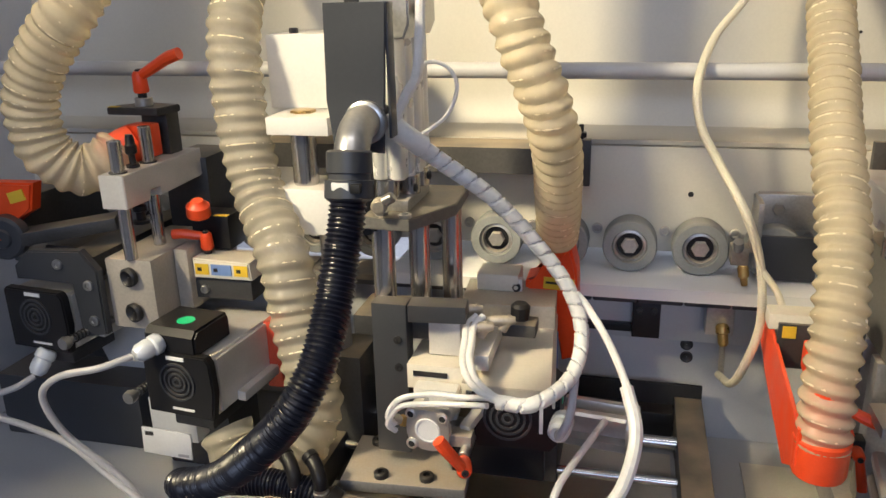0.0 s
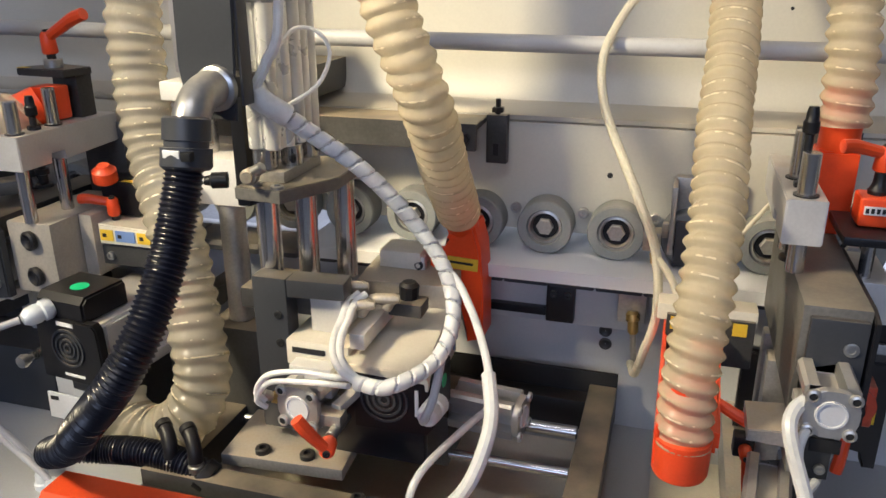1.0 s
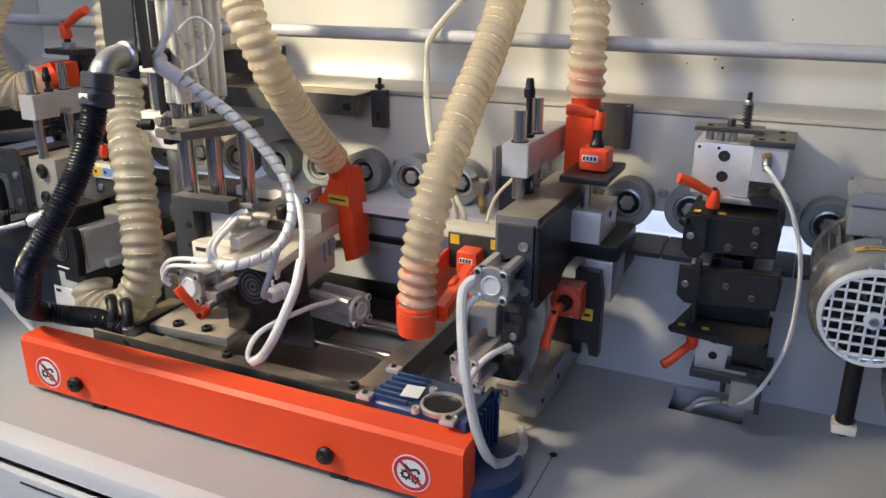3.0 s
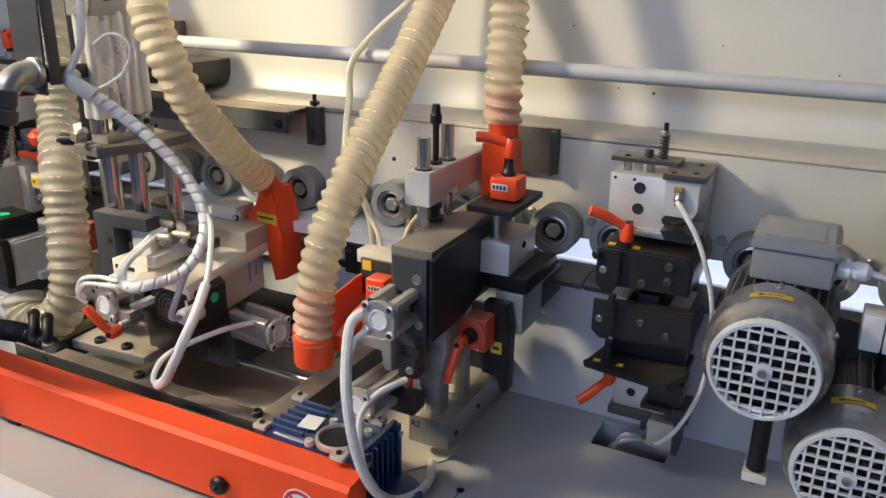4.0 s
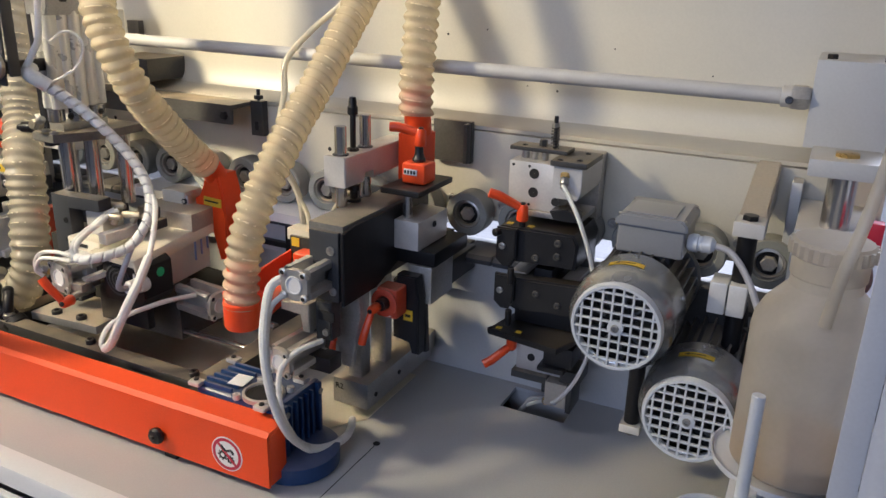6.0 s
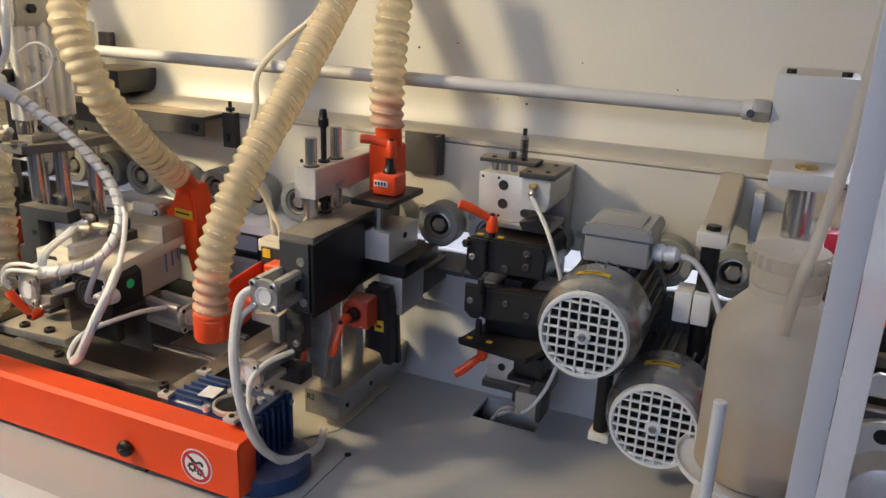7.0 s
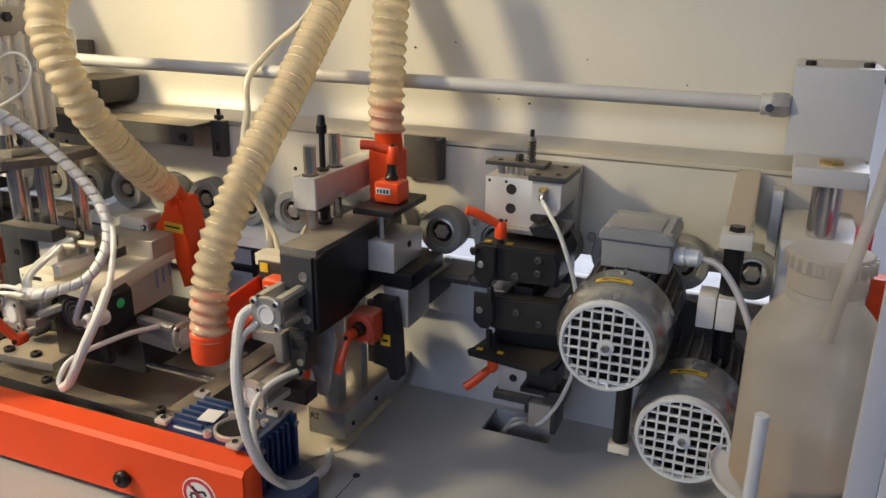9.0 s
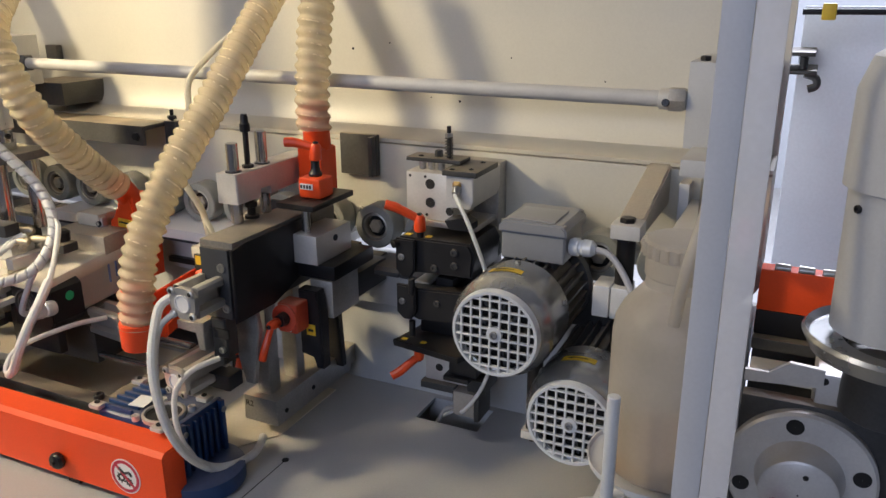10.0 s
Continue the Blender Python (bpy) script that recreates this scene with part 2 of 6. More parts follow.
def hexbolt(p, d, r=0.007, h=0.006, bm=None):
    return lathe(p, d, [(0, r), (h * 0.8, r), (h, r * 0.85)], 6, bm)


def smooth_path(pts, step=0.004):
    """Catmull-Rom through the points, at even steps."""
    P = [Vector(p) for p in pts]
    P = [P[0] * 2 - P[1]] + P + [P[-1] * 2 - P[-2]]
    fine = []
    for i in range(1, len(P) - 2):
        a, b, c, d = P[i - 1:i + 3]
        n = max(24, int((c - b).length / step * 4))
        for k in range(n):
            t = k / n
            fine.append(0.5 * ((2 * b) + (c - a) * t + (2 * a - 5 * b + 4 * c - d) * t * t + (3 * b - a - 3 * c + d) * t ** 3))
    fine.append(P[-2])
    out, acc = [fine[0]], 0.0
    for a, b in zip(fine, fine[1:]):
        acc += (b - a).length
        if acc >= step:
            out.append(b)
            acc = 0.0
    if (out[-1] - fine[-1]).length > step * 0.3:
        out.append(fine[-1])
    return out


def sweep(pts, rad, seg=14, step=0.004, bm=None, cap=True, twist=None):
    """A tube along the smooth path. rad: metres, or a function of (length along, angle)."""
    bm = bm or bmesh.new()
    path = smooth_path(pts, step)
    n = len(path)
    tang = [(path[min(i + 1, n - 1)] - path[max(i - 1, 0)]).normalized() for i in range(n)]
    u = frame_of(tang[0])[1]
    rings, s = [], 0.0
    for i in range(n):
        if i:
            s += (path[i] - path[i - 1]).length
        u = (u - tang[i] * u.dot(tang[i])).normalized()
        w = tang[i].cross(u)
        row = []
        for k in range(seg):
            a = 2 * math.pi * k / seg
            r = rad(s, a) if callable(rad) else rad
            row.append(bm.verts.new(path[i] + (u * math.cos(a) + w * math.sin(a)) * r))
        rings.append(row)
    for q, r in zip(rings, rings[1:]):
        for k in range(seg):
            bm.faces.new((q[k], q[(k + 1) % seg], r[(k + 1) % seg], r[k]))
    if cap:
        bm.faces.new(rings[0])
        bm.faces.new(rings[-1][::-1])
    return bm


def prism(poly, a, b, axis="y", bm=None, bev=0.0):
    """A flat outline [(u, v), ...] pushed from a to b along an axis (x: u=y v=z; y: u=x v=z; z: u=x v=y)."""
    bm = bm or bmesh.new()
    def at(u, v, s):
        return {"x": (s, u, v), "y": (u, s, v), "z": (u, v, s)}[axis]
    lo = [bm.verts.new(at(u, v, a)) for u, v in poly]
    hi = [bm.verts.new(at(u, v, b)) for u, v in poly]
    fs = [bm.faces.new(lo), bm.faces.new(hi[::-1])]
    n = len(poly)
    for k in range(n):
        fs.append(bm.faces.new((lo[k], lo[(k + 1) % n], hi[(k + 1) % n], hi[k])))
    if bev:
        es = list({e for f in fs[:2] for e in f.edges})
        bmesh.ops.bevel(bm, geom=es, offset=bev, segments=2, affect="EDGES")
    return bm


def spiral_hose(name, pts, r, pitch, material, label, seg=28, depth=0.0046, step=0.0015, group="extraction hoses", power=1.7):
    """A PVC suction hose with a wire helix; the skin sinks between the turns."""
    def rad(s, a):
        f = (s / pitch + a / (2 * math.pi)) % 1.0
        return r - depth * (1 - abs(math.sin(math.pi * f)) ** power) + 0.0005 * math.sin(3 * a + s * 45) + 0.0004 * math.sin(s * 140)
    t = thing(name, pts[0], label, "hose", group)
    part("hose_wall", sweep(pts, rad, seg, step, cap=False), material, t)
    path = smooth_path(pts, 0.001)
    u, q, coil, n = frame_of(path[1] - path[0])[1], 0.0, [], len(path)
    for i in range(n):
        d = (path[min(i + 1, n - 1)] - path[max(i - 1, 0)]).normalized()
        q += (path[i] - path[i - 1]).length if i else 0.0
        u = (u - d * u.dot(d)).normalized()
        a = math.pi - 2 * math.pi * q / pitch
        coil.append(path[i] + (u * math.cos(a) + d.cross(u) * math.sin(a)) * (r - 0.0012))
    wire, rings = bmesh.new(), []
    for i in range(len(coil) - 1):
        d = (coil[i + 1] - coil[i]).normalized()
        _, e, g = frame_of(d)
        rings.append([wire.verts.new(coil[i] + (e * math.cos(k * math.pi / 2.5) + g * math.sin(k * math.pi / 2.5)) * 0.00125) for k in range(5)])
    for x, y in zip(rings, rings[1:]):
        for k in range(5):
            wire.faces.new((x[k], x[(k + 1) % 5], y[(k + 1) % 5], y[k]))
    part("wire_helix", wire, M_WIRE, t, "pale wire helix")
    return t


def clamp_lever(at, axis, arm, length=0.06, scale=1.0, material=None, group="clamp levers", label="orange ratchet clamp lever on a black stud"):
    """A ratchet lever: hub on a stud, and an arm that rises from it. axis: the stud's way, arm: the handle's way."""
    at, axis, arm = Vector(at), Vector(axis).normalized(), Vector(arm).normalized()
    s = scale
    t = thing("clamp_lever", at, label, "lever", group)
    part("hub", lathe(at, axis, [(0, 0.0085 * s), (0.002 * s, 0.0095 * s), (0.022 * s, 0.0085 * s), (0.026 * s, 0.006 * s)], 18), material or M_ORPL, t)
    def rad(q, a):
        return 0.0062 * s + 0.0016 * s * min(1, q / length) * (1.0 if q < length - 0.004 else 0.7)
    p0 = at + axis * 0.019 * s
    part("arm", sweep([p0, p0 + arm * length * 0.35 + axis * 0.006 * s, p0 + arm * length * 0.7 + axis * 0.012 * s, p0 + arm * length + axis * 0.014 * s], rad, 10, 0.004), material or M_ORPL, t)
    part("stud", cyl(at - axis * 0.014 * s, at + axis * 0.001, 0.0055 * s, 12), M_BLK2, t, "black steel stud")
    part("screw", bolt(at + axis * 0.0255 * s, axis, 0.0042 * s, 0.003 * s), M_BLK2, t)
    return t

# ---- setting ----
Z0 = 0.677          # top of the machine's bed
def struct(name, bm, material, label, smooth=True):
    return whole(name, bm, material, label, {"wall": "wall", "floo": "floor", "ceil": "ceiling"}.get(name[:4], "structure"), "structure", smooth)


struct("floor", box((-6, -5, -0.1), (7, 6, 0.0), 0), M_FLOOR, "grey concrete workshop floor")
struct("ceiling", box((-6.2, -5.2, 4.2), (7.2, 6.2, 4.3), 0), M_ROOM, "plain pale workshop ceiling")
struct("wall_north", box((-6.2, 6.0, 0.0), (7.2, 6.2, 4.2), 0), M_ROOM, "pale workshop wall behind the machine")
struct("wall_south", box((-6.2, -5.2, 0.0), (7.2, -5.0, 4.2), 0), M_ROOM, "pale workshop wall")
struct("wall_west", box((-6.2, -5.0, 0.0), (-6.0, 6.0, 4.2), 0), M_ROOM, "pale workshop wall")
struct("wall_east", box((7.0, -5.0, 0.0), (7.2, 6.0, 4.2), 0), M_ROOM, "pale workshop wall")

# bed: top plate with the cut-out, rounded front edge and cabinet below
XL, XR = -1.25, 1.10
CX0, CX1, CY0, CY1 = 0.606, 0.716, 1.10, 1.172
bm = bmesh.new()
for a, b in (((XL, 0.635), (CX0, 1.185)), ((CX1, 0.635), (XR, 1.185)), ((CX0, 0.635), (CX1, CY0)), ((CX0, CY1), (CX1, 1.185))):
    box((a[0], a[1], Z0 - 0.006), (b[0], b[1], Z0), 0, bm)
bmesh.ops.remove_doubles(bm, verts=bm.verts[:], dist=1e-5)
struct("machine_bed", bm, M_BASE, "grey painted steel machine bed with fine dust", False)
bm = prism([(0.6351, Z0), (0.6351, Z0 - 0.03), (0.62, Z0 - 0.03), (0.600, Z0 - 0.030), (0.600, Z0 - 0.012), (0.604, Z0 - 0.003), (0.612, Z0)], XL, XR, "x")
struct("bed_front_edge", bm, M_LIGHT, "light grey folded front edge of the machine bed")
struct("cabinet_front", box((XL, 0.585, 0.12), (XR, 0.597, Z0 - 0.035), 0.002), M_LIGHT, "light grey sheet cabinet front below the bed")
struct("cabinet_body", box((XL, 0.60, 0.0), (XR, 1.9, 0.60), 0.002), M_LIGHT, "light grey machine cabinet")
seam = bmesh.new()
sweep([(-0.20, 0.5845, 0.631), (0.04, 0.5845, 0.631), (0.066, 0.5845, 0.625), (0.076, 0.5845, 0.600), (0.077, 0.5845, 0.30)], 0.0016, 6, 0.01, seam)
sweep([(0.50, 0.5845, 0.631), (0.12, 0.5845, 0.631), (0.098, 0.5845, 0.624), (0.09, 0.5845, 0.600), (0.09, 0.5845, 0.30)], 0.0016, 6, 0.01, seam)
struct("cabinet_door_seam", seam, M_VOID, "dark rounded seam of the cabinet doors")
seam = bmesh.new()
for x, y in ((0.484, 0.905), (0.50, 0.66), (0.30, 0.64), (0.78, 0.70)):
    lathe((x, y, Z0), (0, 0, 1), [(0, 0.0055), (0.0008, 0.0055)], 12, seam)
struct("machine_bed_holes", seam, M_VOID, "small dark screw holes in the machine bed")
struct("machine_bed_joint", box((0.4835, 0.64, Z0 - 0.0005), (0.4847, 0.90, Z0 + 0.0004), 0), M_VOID, "fine joint between two bed plates")
# wall of the machine: lower panel, lower beam, upper beam with the rollers, ledge, upper sheet
struct("wall_lower_panel", box((XL, 1.185, 0.60), (XR, 1.20, 0.842), 0.001), M_BEAM, "grey painted lower machine panel")
struct("wall_lower_beam", box((XL, 1.158, 0.842), (XR, 1.26, 0.908), 0.003), M_BEAM, "grey painted beam under the conveyor")
struct("wall_upper_beam", box((XL, 1.195, 0.962), (XR, 1.30, 1.112), 0.003), M_WALL, "cream painted beam that carries the pressure rollers")
bm = prism([(1.200, 1.1135), (1.30, 1.1135), (1.30, 2.2), (1.262, 2.2), (1.262, 1.175), (1.258, 1.150), (1.248, 1.132), (1.200, 1.1195)], XL, XR, "x")
struct("wall_upper_sheet", bm, M_WALL, "cream painted sheet back of the machine with a folded foot")

# rail along the back
t = thing("guard_rail", (0.0, 1.125, 1.218), "light grey painted round rail along the machine back", "rail")
part("rail", cyl((-1.2, 1.125, 1.226), (0.955, 1.125, 1.217), 0.0105, 20), M_RAIL, t)
part("end_collar", hexbolt((0.968, 1.125, 1.217), (1, 0, 0), 0.0165, 0.0215), M_STEEL, t, "steel clamping collar")
part("end_ring", cyl((0.9552, 1.125, 1.217), (0.9678, 1.125, 1.217), 0.0135, 20), M_WHITE, t)
part("collar_screw", bolt((0.966, 1.11, 1.214), (0, -1, 0.2), 0.005, 0.005), M_BLK2, t)

# ---- rollers and conveyor ----


def pressure_roller(x):
    y, z = 1.160, 0.980
    t = thing("pressure_roller", (x, y, z), "grey rubber pressure roller with a steel hub bolt", "roller", "pressure rollers")
    part("tyre", lathe((x, 1.190, z), (0, -1, 0), [(0, 0.022), (0, 0.0355), (0.002, 0.037), (0.034, 0.037), (0.0365, 0.0352), (0.0372, 0.0245), (0.031, 0.0225), (0.031, 0.0225)], 36, cap=False), M_RUBBER, t)
    part("bearing_ring", lathe((x, 1.190, z), (0, -1, 0), [(0, 0.0225), (0.033, 0.0225), (0.034, 0.0195), (0.030, 0.0178), (0.026, 0.0178), (0.026, 0.001)], 28, cap=False), M_STEEL, t, "dusty steel bearing ring")
    part("cover_disc", lathe((x, 1.190, z), (0, -1, 0), [(0.0265, 0.0176), (0.0275, 0.0165), (0.0275, 0.001)], 24, cap=False), M_BLK2, t)
    part("hub_bolt", hexbolt((x, 1.1625, z), (0, -1, 0), 0.0118, 0.007), M_STEEL, t)
    return t


for k in range(-9, 11):
    pressure_roller(0.133 + 0.0934 * k)

for k in range(-9, 11):
    x = 0.0865 + 0.0934 * k
    t = thing("beam_screw", (x, 1.19, 0.993), "dusty round screw in the roller beam", "screw", "beam screws")
    part("head", bolt((x, 1.195, 0.993), (0, -1, 0), 0.0075, 0.006), M_STEEL, t)


def conveyor_pad(x):
    t = thing("conveyor_pad", (x, 1.17, 0.93), "dark grey rubber conveyor chain pad", "conveyor pad", "conveyor pads")
    w = 0.0295
    bm = prism([(1.118, 0.912), (1.116, 0.920), (1.122, 0.9255), (1.19, 0.9255), (1.19, 0.912)], x - w, x + w, "x", None, 0.0012)
    part("pad", bm, M_PAD, t)
    part("chain_link", box((x - w + 0.004, 1.13, 0.9085), (x + w - 0.004, 1.18, 0.9118), 0.0005), M_BLK2, t, "black steel chain link")
    return t


for k in range(-20, 16):
    conveyor_pad(0.117 + 0.0605 * k)

t = thing("panel", (0.12, 1.2, 0.9256), "white laminated panel lying on the conveyor under rollers", "panel")
part("board", box((-0.20, 1.098, 0.9257), (0.425, 1.32, 0.9427), 0.0006), M_BOARD, t)
part("edge_band", box((-0.20, 1.0970, 0.9256), (0.425, 1.0979, 0.9428), 0), M_BOARD, t, "white edge band")

# ---- suction hoses ----
A1 = [(-0.40, 1.17, 1.42), (-0.372, 1.06, 1.32), (-0.365, 1.022, 1.25), (-0.356, 1.008, 1.182), (-0.332, 0.985, 1.09), (-0.282, 0.938, 1.018), (-0.262, 0.920, 0.944), (-0.240, 0.898, 0.885), (-0.232, 0.885, 0.835), (-0.250, 0.872, 0.790), (-0.295, 0.865, 0.765), (-0.335, 0.868, 0.775), (-0.352, 0.878, 0.800)]
spiral_hose("extraction_hose", A1, 0.0345, 0.0185, M_HOSEG, "cream ribbed suction hose looping down to a trimming motor", depth=0.0040)
HH = [(-0.055, 1.03, 1.42), (0.000, 0.905, 1.32), (0.024, 0.885, 1.264), (0.044, 0.889, 1.214), (0.054, 0.915, 1.158), (0.050, 0.984, 1.084), (0.043, 1.055, 1.022)]
spiral_hose("extraction_hose", HH, 0.0272, 0.0165, M_HOSE, "clear ribbed suction hose on an orange end-trimming hood", depth=0.0042, power=1.2)
BB = [(0.345, 1.19, 1.40), (0.337, 1.095, 1.302), (0.335, 1.039, 1.245), (0.333, 0.987, 1.193), (0.331, 0.934, 1.144), (0.331, 0.887, 1.099), (0.328, 0.853, 1.055), (0.324, 0.828, 1.008), (0.321, 0.815, 0.955), (0.321, 0.811, 0.905)]
spiral_hose("extraction_hose", BB, 0.0258, 0.0150, M_HOSE, "clear ribbed suction hose on an orange front hood")
CC = [(0.445, 1.14, 1.42), (0.448, 1.105, 1.33), (0.450, 1.089, 1.276), (0.454, 1.074, 1.221), (0.455, 1.070, 1.150)]
spiral_hose("extraction_hose", CC, 0.0268, 0.0165, M_HOSE, "clear ribbed suction hose on an upright orange duct")
A0 = [(-0.49, 1.02, 1.42), (-0.530, 0.955, 1.321), (-0.562, 0.945, 1.282), (-0.594, 0.940, 1.237), (-0.610, 0.940, 1.187), (-0.602, 0.945, 1.135), (-0.572, 0.965, 1.108), (-0.545, 0.985, 1.118), (-0.535, 1.0, 1.13)]
spiral_hose("extraction_hose", A0, 0.0345, 0.0150, M_HOSE, "clear ribbed suction hose bent up into an orange hood")

# ---- long orange cover along the front ----
t = thing("front_cover", (0.05, 0.72, 0.68), "long orange sheet cover with warning signs and black knobs", "cover")
bm = prism([(0.7165, 0.690), (0.7165, 0.768), (0.7225, 0.7745), (0.760, 0.7745), (0.760, 0.7705), (0.724, 0.7705), (0.7205, 0.767), (0.7205, 0.690)], -0.335, 0.424, "x")
part("sheet", bm, M_ORANGE, t)
part("end_flange", box((0.4205, 0.7210, 0.692), (0.4245, 0.755, 0.770), 0.001), M_ORANGE, t)
for x in (-0.219, 0.231):
    k = part("knob", lathe((x, 0.7165, 0.719), (0, -1, 0), [(0, 0.006), (0.002, 0.006), (0.003, 0.0115), (0.009, 0.0130), (0.013, 0.0105), (0.014, 0.004)], 10), M_BLACK, t, "black star knob")
    part("screw", hexbolt((x, 0.7025, 0.719), (0, -1, 0), 0.0035, 0.004), M_BLK2, k)
for x in (-0.192, 0.241):
    part("foot", box((x - 0.012, 0.722, 0.677), (x + 0.012, 0.748, 0.6905), 0.002), M_BLACK, t, "black rubber foot")


def warning_sign(x, z, parent, r=0.0265):
    y = 0.7165
    s = part("sign", lathe((x, y, z), (0, -1, 0), [(0, r), (0.0008, r)], 40), M_PAPER, parent, "round no-touching sign, red ring on white")
    ring = lathe((x, y - 0.0008, z), (0, -1, 0), [(0, r * 0.76), (0.0005, r * 0.76), (0.0005, r * 0.93), (0, r * 0.93)], 40, cap=False)
    part("ring", ring, M_SIGNRED, s)
    part("slash", box((x - r * 0.82, y - 0.0014, z - r * 0.075), (x + r * 0.82, y - 0.0008, z + r * 0.075), 0, None, (0, 45, 0)), M_SIGNRED, s)
    ink = bmesh.new()
    for cx, cz, q in ((-0.28, -0.12, 0.25), (0.22, -0.28, 0.2)):
        lathe((x + cx * r, y - 0.0008, z + cz * r), (0, -1, 0), [(0, q * r * 0.5), (0.0004, q * r * 0.5), (0.0004, q * r), (0, q * r)], 14, ink, cap=False)
        for k in range(8):
            a = k * math.pi / 4
            u, w = x + (cx + math.cos(a) * q * 1.15) * r, z + (cz + math.sin(a) * q * 1.15) * r
            box((u - 0.0009, y - 0.0012, w - 0.0009), (u + 0.0009, y - 0.0008, w + 0.0009), 0, ink)
    sweep([(x - 0.35 * r, y - 0.001, z + 0.45 * r), (x - 0.05 * r, y - 0.001, z + 0.2 * r), (x + 0.3 * r, y - 0.001, z + 0.3 * r), (x + 0.45 * r, y - 0.001, z + 0.1 * r)], r * 0.07, 6, 0.003, ink)
    part("pictogram", ink, M_INK, s)


warning_sign(-0.283, 0.722, t)
warning_sign(0.354, 0.7235, t)
t.location += Vector((0.0, 0.005, 0.0))
t.rotation_euler.z = radians(0.72)

# ---- black conduit that droops from the elbow ----
KP = [(-0.112, 0.735, 1.165), (-0.111, 0.729, 1.140), (-0.113, 0.713, 1.103), (-0.115, 0.690, 1.064), (-0.119, 0.660, 1.025), (-0.137, 0.640, 0.985), (-0.178, 0.643, 0.938), (-0.241, 0.680, 0.877), (-0.318, 0.730, 0.822), (-0.352, 0.775, 0.790), (-0.325, 0.805, 0.775), (-0.270, 0.812, 0.777), (-0.215, 0.812, 0.772), (-0.19, 0.812, 0.760)]
t = thing("corrugated_conduit", KP[0], "black corrugated plastic cable conduit", "conduit")
part("conduit_wall", sweep(KP, lambda s, a: 0.0174 - 0.0024 * (0.5 - 0.5 * math.cos(2 * math.pi * s / 0.0046)) ** 0.7, 20, 0.00075, cap=True), M_CONDUIT, t)

part("end_collar", lathe((-0.196, 0.812, 0.764), (0.8, 0, -0.5), [(0, 0.0185), (0.002, 0.0205), (0.014, 0.0205), (0.016, 0.0185)], 24), M_BLACK, t, "black conduit collar")

# ---- two grey motors with white fan guards ----


